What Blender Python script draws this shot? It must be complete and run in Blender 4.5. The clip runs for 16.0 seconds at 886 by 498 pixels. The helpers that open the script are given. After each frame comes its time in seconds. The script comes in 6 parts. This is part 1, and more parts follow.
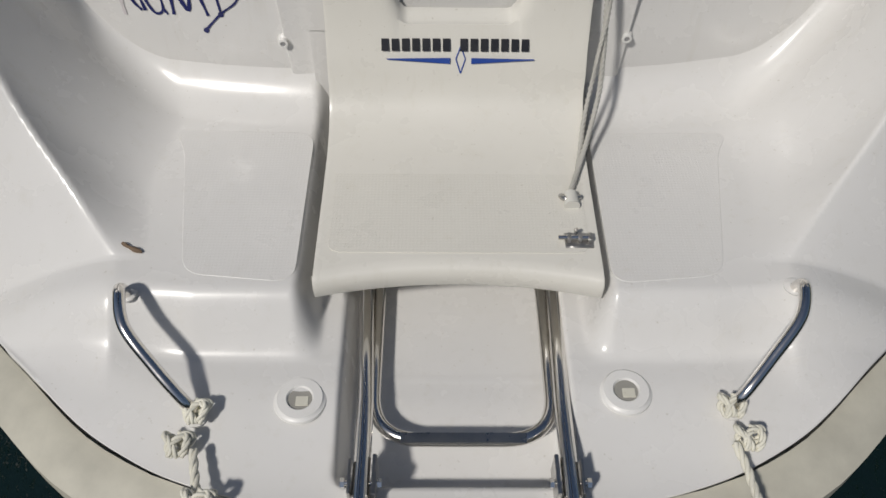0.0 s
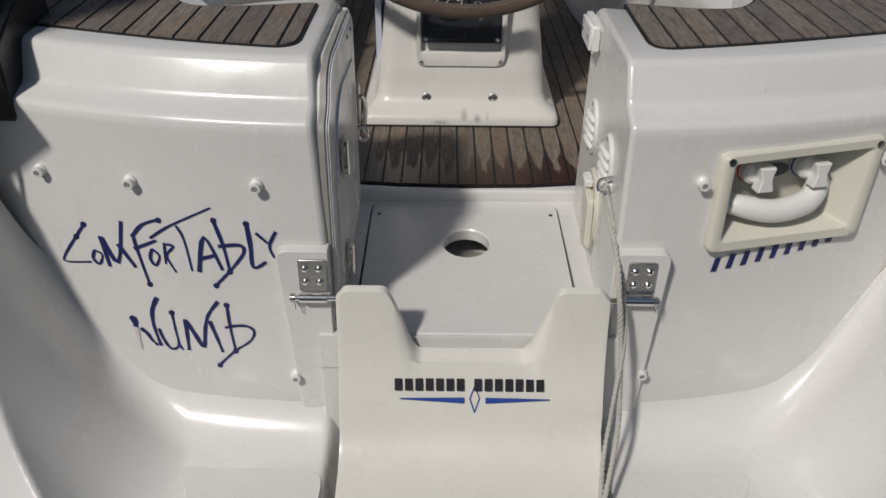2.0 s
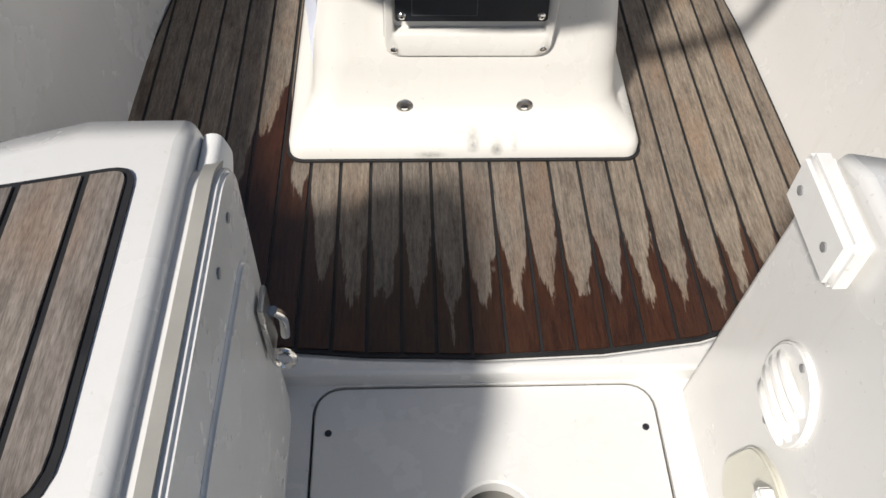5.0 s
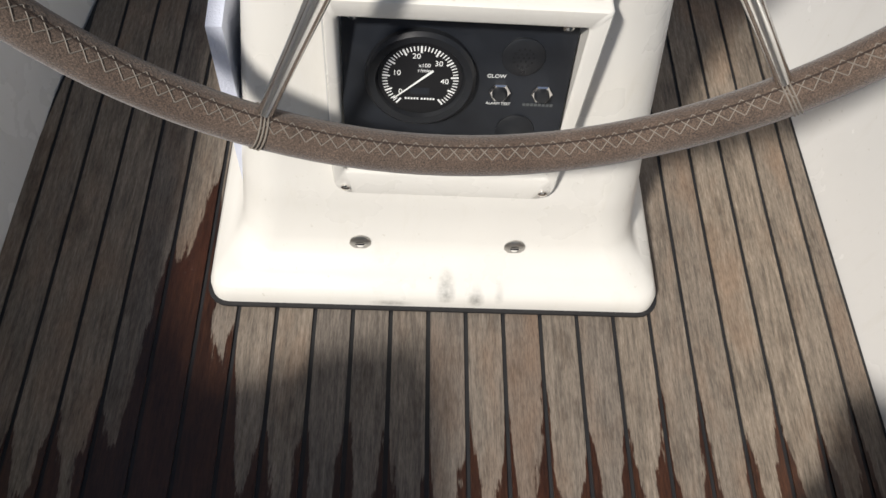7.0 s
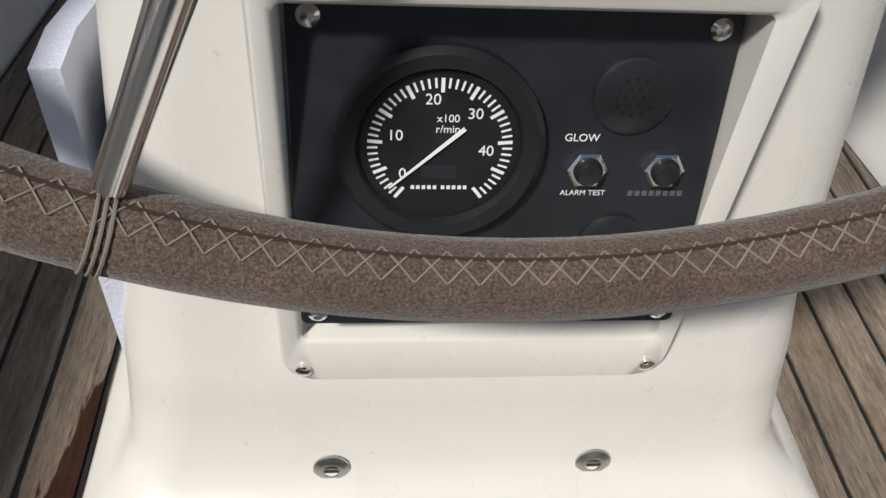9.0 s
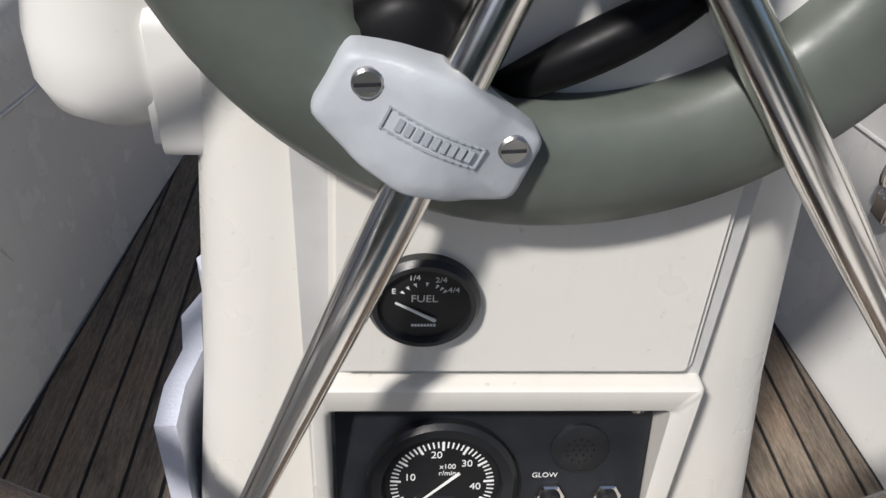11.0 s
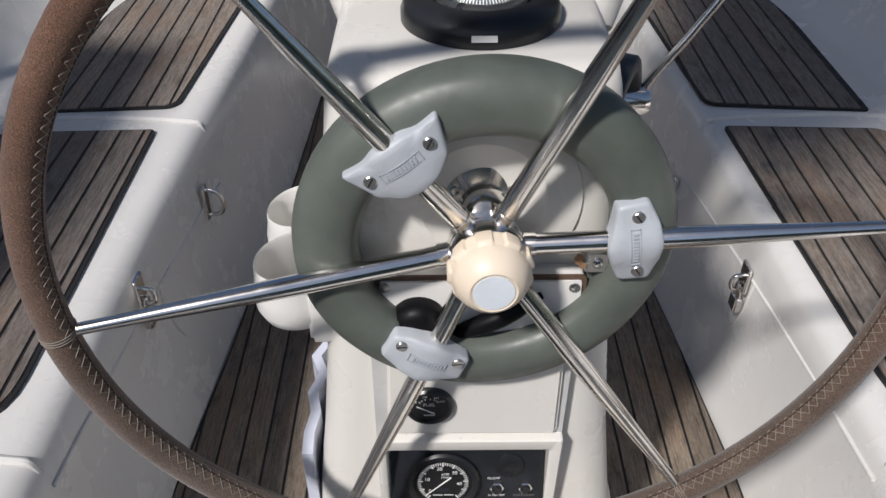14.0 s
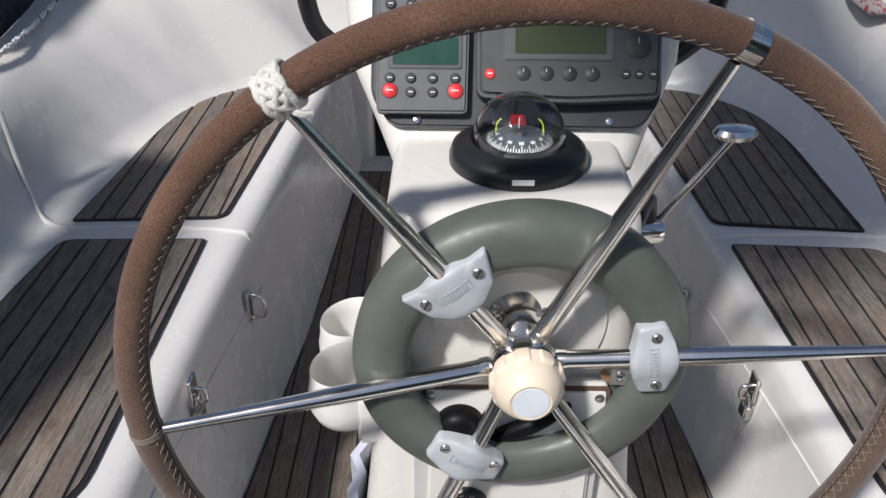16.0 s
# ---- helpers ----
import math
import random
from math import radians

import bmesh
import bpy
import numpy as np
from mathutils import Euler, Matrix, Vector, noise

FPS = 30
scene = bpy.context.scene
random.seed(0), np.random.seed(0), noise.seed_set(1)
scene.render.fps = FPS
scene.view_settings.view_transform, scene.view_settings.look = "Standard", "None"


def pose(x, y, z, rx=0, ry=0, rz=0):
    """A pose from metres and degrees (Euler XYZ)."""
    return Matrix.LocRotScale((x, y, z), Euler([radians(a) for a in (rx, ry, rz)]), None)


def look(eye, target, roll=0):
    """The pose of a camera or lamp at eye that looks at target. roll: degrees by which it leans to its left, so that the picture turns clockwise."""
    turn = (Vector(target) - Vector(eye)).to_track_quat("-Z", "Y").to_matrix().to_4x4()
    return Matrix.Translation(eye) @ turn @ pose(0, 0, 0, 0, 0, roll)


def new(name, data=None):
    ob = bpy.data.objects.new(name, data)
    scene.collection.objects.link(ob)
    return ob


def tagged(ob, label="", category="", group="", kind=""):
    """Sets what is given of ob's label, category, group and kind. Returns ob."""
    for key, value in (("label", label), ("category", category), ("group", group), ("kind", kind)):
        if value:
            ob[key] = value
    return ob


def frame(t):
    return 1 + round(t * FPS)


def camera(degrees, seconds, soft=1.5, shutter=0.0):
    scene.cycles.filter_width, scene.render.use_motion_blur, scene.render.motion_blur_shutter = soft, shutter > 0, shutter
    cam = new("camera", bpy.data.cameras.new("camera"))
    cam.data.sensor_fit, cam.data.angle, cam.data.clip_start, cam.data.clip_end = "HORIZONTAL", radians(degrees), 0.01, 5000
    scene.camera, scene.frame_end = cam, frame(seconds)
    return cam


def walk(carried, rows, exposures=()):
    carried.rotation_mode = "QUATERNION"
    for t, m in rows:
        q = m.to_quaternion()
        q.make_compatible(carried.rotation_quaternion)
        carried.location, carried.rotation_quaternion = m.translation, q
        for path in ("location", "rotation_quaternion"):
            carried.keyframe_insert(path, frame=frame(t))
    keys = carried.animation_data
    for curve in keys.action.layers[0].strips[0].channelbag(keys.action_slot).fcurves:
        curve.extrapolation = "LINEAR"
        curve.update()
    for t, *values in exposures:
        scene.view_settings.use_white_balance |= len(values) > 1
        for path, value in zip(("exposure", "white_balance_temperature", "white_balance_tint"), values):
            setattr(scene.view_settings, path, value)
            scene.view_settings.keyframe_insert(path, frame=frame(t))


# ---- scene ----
cam = camera(56.4, 16.0)

PATH = [
    (0, (-0.019, -2.022, 0.751), (-0.002, -0.733, -0.778), 0.8),
    (0.5, (-0.023, -2.026, 0.784), (-0.011, -0.572, -0.59), 0.7),
    (1, (-0.017, -2.02, 0.815), (-0.009, -0.428, -0.395), 1.2),
    (1.5, (-0.022, -1.99, 0.831), (-0.018, -0.325, -0.277), 1.6),
    (2, (-0.031, -1.914, 0.827), (-0.035, -0.215, -0.227), 0.5),
    (2.5, (-0.063, -1.713, 0.807), (-0.035, -0.012, -0.247), 0.1),
    (3, (-0.092, -1.615, 0.816), (-0.025, 0.059, -0.277), 0.2),
    (3.5, (-0.075, -1.549, 0.812), (0.01, 0.117, -0.291), 1.1),
    (3.7, (-0.071, -1.499, 0.801), (0.007, 0.173, -0.293), 1.2),
    (5.8, (-0.081, -0.528, 0.85), (0.028, 0.351, -0.943), 5.6),
    (6, (-0.067, -0.522, 0.852), (0.065, 0.335, -0.95), 8.6),
    (6.5, (-0.04, -0.501, 0.863), (0.071, 0.421, -0.908), 7.9),
    (7, (-0.04, -0.411, 0.817), (0.07, 0.613, -0.898), 7.1),
    (7.5, (-0.046, -0.33, 0.689), (0.07, 0.826, -0.94), 6.5),
    (8, (-0.062, -0.279, 0.58), (0.074, 0.978, -0.969), 5.7),
    (8.5, (-0.066, -0.238, 0.521), (0.108, 1.133, -0.925), 5.6),
    (8.7, (-0.058, -0.223, 0.516), (0.125, 1.163, -0.915), 5.3),
    (10.8, (-0.055, -0.243, 0.689), (0.059, 1.351, -0.514), 2.6),
    (11, (-0.056, -0.259, 0.714), (0.061, 1.35, -0.469), 3.0),
    (11.5, (-0.054, -0.265, 0.787), (0.038, 1.377, -0.351), 3.9),
    (12, (-0.054, -0.273, 0.864), (0.029, 1.406, -0.219), 3.0),
    (12.5, (-0.049, -0.299, 0.933), (0.019, 1.402, -0.116), 2.1),
    (13, (-0.05, -0.344, 0.999), (0.014, 1.331, -0.092), 0.9),
    (13.5, (-0.046, -0.434, 1.079), (0.013, 1.163, -0.124), 0.0),
    (14, (-0.029, -0.571, 1.17), (-0.019, 1.001, -0.066), -0.1),
    (14.5, (-0.01, -0.737, 1.258), (-0.038, 0.905, 0.117), 0.6),
    (15, (0.011, -0.828, 1.291), (0.006, 0.892, 0.271), 1.1),
    (15.5, (0.003, -0.773, 1.274), (-0.002, 0.955, 0.268), 1.2),
    (16, (-0.067, -0.651, 1.257), (-0.077, 1.052, 0.209), 0.5),
]
EXPOSE = [(0.0, -0.62, 6560, 10), (0.5, -0.86, 6560, 10), (1.0, -0.73, 6560, 10), (1.5, -0.75, 6590, 10), (2.5, -0.55, 6610, 10), (3.5, -0.4, 6610, 10), (6.0, 0.69, 6670, 10), (6.5, 0.62, 6670, 10), (7.0, 0.21, 6640, 10), (8.5, -0.07, 6600, 10), (11.0, 0.13, 6480, 11.5), (12.5, -0.09, 6480, 12), (14.5, 0.08, 6430, 13), (16.0, 0.18, 6430, 13)]
walk(cam, [(t, look(eye, target, roll)) for t, eye, target, roll in PATH], EXPOSE)

# ---- light ----
SUN = Vector((-0.57, -0.77, 1.0)).normalized()
world = bpy.data.worlds.new("sky")
scene.world = world
world.use_nodes = True
wt = world.node_tree
sky = wt.nodes.new("ShaderNodeTexSky")
sky.sky_type, sky.sun_disc = "NISHITA", False
sky.sun_elevation, sky.sun_rotation = math.asin(SUN.z), math.atan2(SUN.x, SUN.y)
wt.nodes["Background"].inputs[1].default_value = 0.070
wt.links.new(sky.outputs[0], wt.nodes["Background"].inputs[0])
sun = new("sun", bpy.data.lights.new("sun", "SUN"))
sun.data.energy, sun.data.angle, sun.data.color = 4.15, radians(5.0), (1.0, 0.965, 0.92)
sun.matrix_world = look(SUN * 30, (0, 0, 0))


# ---- materials ----
def material(name, color, rough=0.4, metal=0.0, coat=0.0):
    m = bpy.data.materials.new(name)
    m.use_nodes = True
    b = m.node_tree.nodes["Principled BSDF"]
    b.inputs["Base Color"].default_value = (*color, 1)
    b.inputs["Roughness"].default_value, b.inputs["Metallic"].default_value = rough, metal
    b.inputs["Coat Weight"].default_value = coat
    return m


def nd(m, kind, **values):
    n = m.node_tree.nodes.new("ShaderNode" + kind)
    for key, value in values.items():
        if key in n.inputs:
            n.inputs[key].default_value = value
        else:
            setattr(n, key, value)
    return n


def link(m, a, b):
    m.node_tree.links.new(a, b)


def ramp(m, source, stops):
    r = nd(m, "ValToRGB")
    while len(r.color_ramp.elements) < len(stops):
        r.color_ramp.elements.new(0.5)
    for e, (p, c) in zip(r.color_ramp.elements, stops):
        e.position, e.color = p, (*c, 1) if len(c) == 3 else c
    link(m, source, r.inputs[0])
    return r.outputs[0]


def bsdf(m):
    return m.node_tree.nodes["Principled BSDF"]


def mix(m, kind, fac, a, b):
    n = nd(m, "Mix", data_type="RGBA", blend_type=kind)
    for value, socket in ((fac, n.inputs[0]), (a, n.inputs[6]), (b, n.inputs[7])):
        if isinstance(value, (int, float)):
            socket.default_value = value
        elif isinstance(value, tuple):
            socket.default_value = (*value, 1)
        else:
            link(m, value, socket)
    return n.outputs[2]


def bump(m, source, strength, distance=0.002):
    n = nd(m, "Bump", Strength=strength, Distance=distance)
    link(m, source, n.inputs["Height"])
    link(m, n.outputs[0], bsdf(m).inputs["Normal"])


def where(m):
    return nd(m, "NewGeometry").outputs["Position"]


def scaled(m, source, s):
    n = nd(m, "Mapping")
    n.inputs["Scale"].default_value = s
    link(m, source, n.inputs[0])
    return n.outputs[0]


def noisy(m, vec, scale, detail=4.0, rough=0.6):
    n = nd(m, "TexNoise", Scale=scale, Detail=detail, Roughness=rough)
    link(m, vec, n.inputs["Vector"])
    return n.outputs["Fac"]


def gelcoat(name, color, rough=0.22):
    """Glassfibre gelcoat: chalky patches, dirt specks, faint waviness."""
    m = material(name, color, rough)
    p = where(m)
    patches = ramp(m, noisy(m, p, 2.3, 5), [(0.3, tuple(c * 0.93 for c in color)), (0.7, color)])
    specks = ramp(m, noisy(m, p, 140, 2, 0.5), [(0.22, (0.72, 0.70, 0.64)), (0.3, (1, 1, 1))])
    c = mix(m, "MULTIPLY", 0.6, patches, specks)
    streak = ramp(m, noisy(m, scaled(m, p, (14, 14, 2)), 3, 6, 0.7), [(0.55, (1, 1, 1)), (0.85, (0.86, 0.84, 0.78))])
    link(m, mix(m, "MULTIPLY", 0.5, c, streak), bsdf(m).inputs["Base Color"])
    r = ramp(m, noisy(m, p, 9, 4), [(0.3, (rough * 0.75,) * 3), (0.7, (rough * 1.5,) * 3)])
    link(m, r, bsdf(m).inputs["Roughness"])
    bump(m, noisy(m, p, 35, 3), 0.05, 0.002)
    return m


GEL = gelcoat("white_gelcoat", (0.69, 0.68, 0.655))
CREAM = gelcoat("cream_gelcoat", (0.70, 0.682, 0.635), 0.3)
PLASTIC = gelcoat("white_plastic", (0.76, 0.75, 0.72), 0.35)


def pedestal_gelcoat():
    """Cream gelcoat with black shoe scuffs on the foot of the pedestal."""
    m = gelcoat("cream_gelcoat_scuffed", (0.70, 0.682, 0.635), 0.3)
    base = bsdf(m).inputs["Base Color"].links[0].from_socket
    p = where(m)
    for x, z, w, h, dark in ((0.014, 0.026, 0.013, 0.016, 0.6), (0.047, 0.019, 0.012, 0.015, 0.65), (0.072, 0.024, 0.007, 0.012, 0.3), (-0.045, 0.010, 0.03, 0.009, 0.5)):
        mp = nd(m, "Mapping")
        mp.inputs["Location"].default_value = (-x / w, 0, -z / h)
        mp.inputs["Scale"].default_value = (1 / w, 8, 1 / h)
        link(m, p, mp.inputs[0])
        g = nd(m, "TexGradient", gradient_type="SPHERICAL")
        link(m, mp.outputs[0], g.inputs[0])
        grit = noisy(m, p, 160, 4, 0.7)
        mul = nd(m, "Math", operation="MULTIPLY")
        link(m, g.outputs["Fac"], mul.inputs[0])
        link(m, grit, mul.inputs[1])
        base = mix(m, "MIX", ramp(m, mul.outputs[0], [(0.05, (0, 0, 0)), (0.5, (dark,) * 3)]), base, (0.10, 0.10, 0.09))
    link(m, base, bsdf(m).inputs["Base Color"])
    return m


PEDESTAL = pedestal_gelcoat()
OLD_PLASTIC = gelcoat("yellowed_plastic", (0.64, 0.62, 0.53), 0.4)


def grip_gelcoat(name, color):
    """Moulded anti-slip diamonds in the gelcoat."""
    m = gelcoat(name, color, 0.3)
    t = nd(m, "TexChecker", Scale=1.0)
    r = nd(m, "Mapping")
    r.inputs["Rotation"].default_value, r.inputs["Scale"].default_value = (0, 0, 0.785), (240, 240, 1)
    link(m, where(m), r.inputs[0])
    link(m, r.outputs[0], t.inputs[0])
    bump(m, t.outputs["Fac"], 0.35, 0.001)
    return m


GRIP = grip_gelcoat("antislip_gelcoat", (0.68, 0.67, 0.645))
GRIP_GATE = grip_gelcoat("antislip_gelcoat_aged", (0.71, 0.69, 0.625))


def teak(name, tone, wet=False):
    """Weathered teak: long grain, silvered patches, each plank its own tone; rain still dark at the aft end of the sole."""
    m = material(name, tone, 0.75)
    p = where(m)
    info = nd(m, "ObjectInfo").outputs["Random"]
    shift = nd(m, "CombineXYZ")
    link(m, info, shift.inputs[2])
    add = nd(m, "VectorMath", operation="ADD")
    link(m, p, add.inputs[0])
    link(m, shift.outputs[0], add.inputs[1])
    q = add.outputs[0]
    grain = noisy(m, scaled(m, q, (260, 20, 40)), 1.0, 5, 0.65)
    fine = noisy(m, scaled(m, q, (900, 110, 40)), 1.0, 3, 0.6)
    blotch = noisy(m, scaled(m, q, (14, 5, 3)), 1.0, 5, 0.6)
    dark, light = tuple(c * 0.42 for c in tone), tuple(min(1, c * 1.6) for c in tone)
    base = ramp(m, grain, [(0.25, dark), (0.5, tone), (0.78, light)])
    red = tuple(c * k for c, k in zip(tone, (1.18, 0.94, 0.78)))
    c = mix(m, "MIX", ramp(m, blotch, [(0.5, (0, 0, 0)), (0.72, (0.75,) * 3)]), base, red)
    c = mix(m, "MULTIPLY", 0.6, c, ramp(m, fine, [(0.35, (0.5, 0.46, 0.42)), (0.6, (1.08, 1.08, 1.08))]))
    stain = noisy(m, scaled(m, q, (38, 16, 3)), 1.0, 4, 0.6)
    c = mix(m, "MULTIPLY", 0.7, c, ramp(m, stain, [(0.30, (0.52, 0.48, 0.45)), (0.46, (1, 1, 1))]))
    c = mix(m, "MULTIPLY", 1.0, c, ramp(m, info, [(0.0, (0.72, 0.72, 0.74)), (1.0, (1.12, 1.08, 1.02))]))
    if wet:
        sep = nd(m, "SeparateXYZ")
        link(m, p, sep.inputs[0])
        # distance from the nearest seam, 0 at the seam and 0.5 in mid-plank
        off = nd(m, "Math", operation="ADD")
        link(m, sep.outputs[0], off.inputs[0])
        off.inputs[1].default_value = 10 * PITCH + SEAM0
        wave = nd(m, "Math", operation="PINGPONG")
        link(m, off.outputs[0], wave.inputs[0])
        wave.inputs[1].default_value = PITCH / 2
        frac = nd(m, "Math", operation="DIVIDE")
        link(m, wave.outputs[0], frac.inputs[0])
        frac.inputs[1].default_value = PITCH / 2
        root = nd(m, "Math", operation="POWER")
        root.inputs[1].default_value = 0.35
        link(m, frac.outputs[0], root.inputs[0])
        rag = noisy(m, scaled(m, p, (120, 16, 1)), 1.0, 6, 0.7)
        big = noisy(m, scaled(m, p, (24, 7, 1)), 1.0, 3, 0.5)
        # wet aft of a ragged line that runs forward along every seam
        terms = [(sep.outputs[1], -1.0), (root.outputs[0], -0.22), (rag, 0.20), (big, 0.22)]
        side = nd(m, "Math", operation="ABSOLUTE")
        shifted = nd(m, "Math", operation="ADD")
        link(m, sep.outputs[0], shifted.inputs[0])
        shifted.inputs[1].default_value = 0.262
        link(m, shifted.outputs[0], side.inputs[0])
        near = nd(m, "Math", operation="MINIMUM")
        link(m, side.outputs[0], near.inputs[0])
        near.inputs[1].default_value = 0.0765
        terms.append((near.outputs[0], -4.6))
        total = None
        for s, k in terms:
            mul = nd(m, "Math", operation="MULTIPLY")
            link(m, s, mul.inputs[0])
            mul.inputs[1].default_value = k
            if total:
                plus = nd(m, "Math", operation="ADD")
                link(m, total, plus.inputs[0])
                link(m, mul.outputs[0], plus.inputs[1])
                total = plus.outputs[0]
            else:
                total = mul.outputs[0]
        lift = nd(m, "Math", operation="ADD")
        link(m, total, lift.inputs[0])
        lift.inputs[1].default_value = 0.5
        edge = ramp(m, lift.outputs[0], [(WET, (0, 0, 0)), (WET + 0.012, (1, 1, 1))])
        soaked = mix(m, "MULTIPLY", 1.0, c, (0.24, 0.115, 0.07))
        c = mix(m, "MIX", edge, c, soaked)
        link(m, ramp(m, edge, [(0, (0.75,) * 3), (1, (0.30,) * 3)]), bsdf(m).inputs["Roughness"])
    link(m, c, bsdf(m).inputs["Base Color"])
    bump(m, grain, 0.35, 0.0015)
    return m


PITCH, SEAM0, WET = 0.0412, 0.045, 0.375
TEAK_SOLE = teak("weathered_teak_sole", (0.196, 0.166, 0.135), True)
TEAK = teak("weathered_teak", (0.205, 0.180, 0.158))


def plain(name, color, rough=0.5, metal=0.0, grain=0.0, scale=200, vary=0.12):
    m = material(name, color, rough, metal)
    p = where(m)
    lo, hi = tuple(c * (1 - vary) for c in color), tuple(min(1, c * (1 + vary)) for c in color)
    link(m, ramp(m, noisy(m, p, 12, 5), [(0.3, lo), (0.7, hi)]), bsdf(m).inputs["Base Color"])
    link(m, ramp(m, noisy(m, p, 40, 4), [(0.3, (rough * 0.8,) * 3), (0.7, (min(1, rough * 1.25),) * 3)]), bsdf(m).inputs["Roughness"])
    if grain:
        bump(m, noisy(m, p, scale, 3), grain, 0.002)
    return m


CAULK = plain("black_caulk", (0.012, 0.012, 0.013), 0.6)
STEEL = plain("polished_steel", (0.78, 0.755, 0.72), 0.16, 1.0, 0, vary=0.06)
DULL_STEEL = plain("dull_steel", (0.5, 0.49, 0.47), 0.3, 1.0, 0.1, 300)
RUST = plain("rust_stain", (0.26, 0.14, 0.07), 0.8, 0, 0.2, 400, 0.4)
RUST_DARK = plain("rusty_joint", (0.10, 0.06, 0.04), 0.8)
PITCH_BLACK = plain("soft_black_plastic", (0.004, 0.004, 0.005), 0.45)
bsdf(PITCH_BLACK).inputs["Specular IOR Level"].default_value = 0.15
LEATHER_SEAM = plain("leather_seam", (0.035, 0.022, 0.016), 0.9)
BLACK = plain("black_plastic", (0.014, 0.015, 0.017), 0.33, 0, 0.05, 300, 0.3)
BLACK_PANEL = plain("black_panel", (0.012, 0.014, 0.018), 0.42, 0, 0.12, 60, 0.5)
DIAL = plain("dial_black", (0.006, 0.006, 0.007), 0.5)
WHITE_INK = plain("white_ink", (0.75, 0.76, 0.74), 0.6)
NAVY = plain("navy_ink", (0.012, 0.016, 0.10), 0.4)
FADED_INK = plain("faded_ink", (0.58, 0.54, 0.54), 0.5)
BLUE = plain("blue_ink", (0.02, 0.06, 0.28), 0.4)
DARK_INK = plain("dark_ink", (0.02, 0.02, 0.025), 0.4)
RING = plain("grey_green_plastic", (0.098, 0.113, 0.097), 0.42, 0, 0.08, 90, 0.2)
CLAMP = plain("scuffed_grey_plastic", (0.42, 0.45, 0.48), 0.5, 0, 0.15, 130, 0.12)
CLAMP_MARK = plain("clamp_relief", (0.36, 0.39, 0.42), 0.5)
KNOB = plain("cream_knob_plastic", (0.72, 0.62, 0.49), 0.42, 0, 0.08, 160, 0.08)
LABEL = plain("white_sticker", (0.66, 0.71, 0.76), 0.4)
GREY_CASE = plain("instrument_grey", (0.055, 0.060, 0.060), 0.42, 0, 0.06, 400)
GREY_CASE_2 = plain("instrument_grey_light", (0.085, 0.092, 0.094), 0.4)
GREY_BASE = plain("instrument_plate", (0.028, 0.032, 0.038), 0.45)
BUTTON = plain("button_rubber", (0.03, 0.032, 0.035), 0.55)
RED = plain("red_button", (0.65, 0.03, 0.035), 0.45)
LCD = plain("green_lcd", (0.016, 0.060, 0.044), 0.2)
LCD_2 = plain("olive_lcd", (0.042, 0.058, 0.024), 0.22)
ROPE = plain("grey_rope", (0.62, 0.61, 0.56), 0.85, 0, 0.6, 500)
CORD = plain("grey_cord", (0.44, 0.43, 0.39), 0.85, 0, 0.6, 600)
ROPE_WHITE = plain("white_rope", (0.70, 0.68, 0.58), 0.85, 0, 0.6, 400)
RUBBER = plain("beige_rubber", (0.50, 0.48, 0.40), 0.55, 0, 0.1, 80)
THREAD = plain("waxed_thread", (0.20, 0.175, 0.145), 0.7)
CLOTH = plain("navy_canvas", (0.012, 0.014, 0.035), 0.85, 0, 0.4, 900)
TOWEL = plain("pale_blue_towel", (0.62, 0.65, 0.75), 0.9, 0, 0.6, 400)
GREY_PAINT = plain("grey_bolt", (0.25, 0.25, 0.25), 0.5)
GROOVE = plain("groove_sealant", (0.50, 0.50, 0.49), 0.5)
SHELL = plain("shell_liner", (0.30, 0.29, 0.26), 0.5)


def fleck_rope(name, color, fleck):
    """Braided polyester with coloured marker threads."""
    m = plain(name, color, 0.85, 0, 0.5, 500)
    base = bsdf(m).inputs["Base Color"].links[0].from_socket
    v = nd(m, "TexVoronoi", Scale=55.0)
    link(m, where(m), v.inputs["Vector"])
    link(m, mix(m, "MIX", ramp(m, v.outputs["Distance"], [(0.30, (0.9,) * 3), (0.42, (0.0,) * 3)]), base, fleck), bsdf(m).inputs["Base Color"])
    return m


def leather_material():
    m = material("brown_suede", (0.16, 0.075, 0.04), 0.9)
    p = where(m)
    c = ramp(m, noisy(m, p, 9, 6, 0.65), [(0.28, (0.062, 0.031, 0.019)), (0.55, (0.115, 0.056, 0.031)), (0.8, (0.185, 0.105, 0.066))])
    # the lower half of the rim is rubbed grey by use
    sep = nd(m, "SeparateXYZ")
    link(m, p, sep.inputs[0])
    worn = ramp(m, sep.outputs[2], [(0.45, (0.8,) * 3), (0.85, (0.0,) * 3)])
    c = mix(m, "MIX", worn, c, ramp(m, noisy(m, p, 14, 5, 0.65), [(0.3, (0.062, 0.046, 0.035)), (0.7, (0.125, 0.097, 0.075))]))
    c = mix(m, "MULTIPLY", 0.85, c, ramp(m, noisy(m, p, 850, 3, 0.7), [(0.34, (0.22, 0.20, 0.19)), (0.5, (0.85, 0.83, 0.82)), (0.66, (1.75, 1.68, 1.62))]))
    link(m, c, bsdf(m).inputs["Base Color"])
    bump(m, noisy(m, p, 500, 3), 0.5, 0.002)
    bsdf(m).inputs["Sheen Weight"].default_value = 0.25
    return m


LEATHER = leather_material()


def clear(name, color, rough=0.02):
    m = material(name, color, rough)
    bsdf(m).inputs["Transmission Weight"].default_value = 1.0
    bsdf(m).inputs["IOR"].default_value = 1.45
    return m


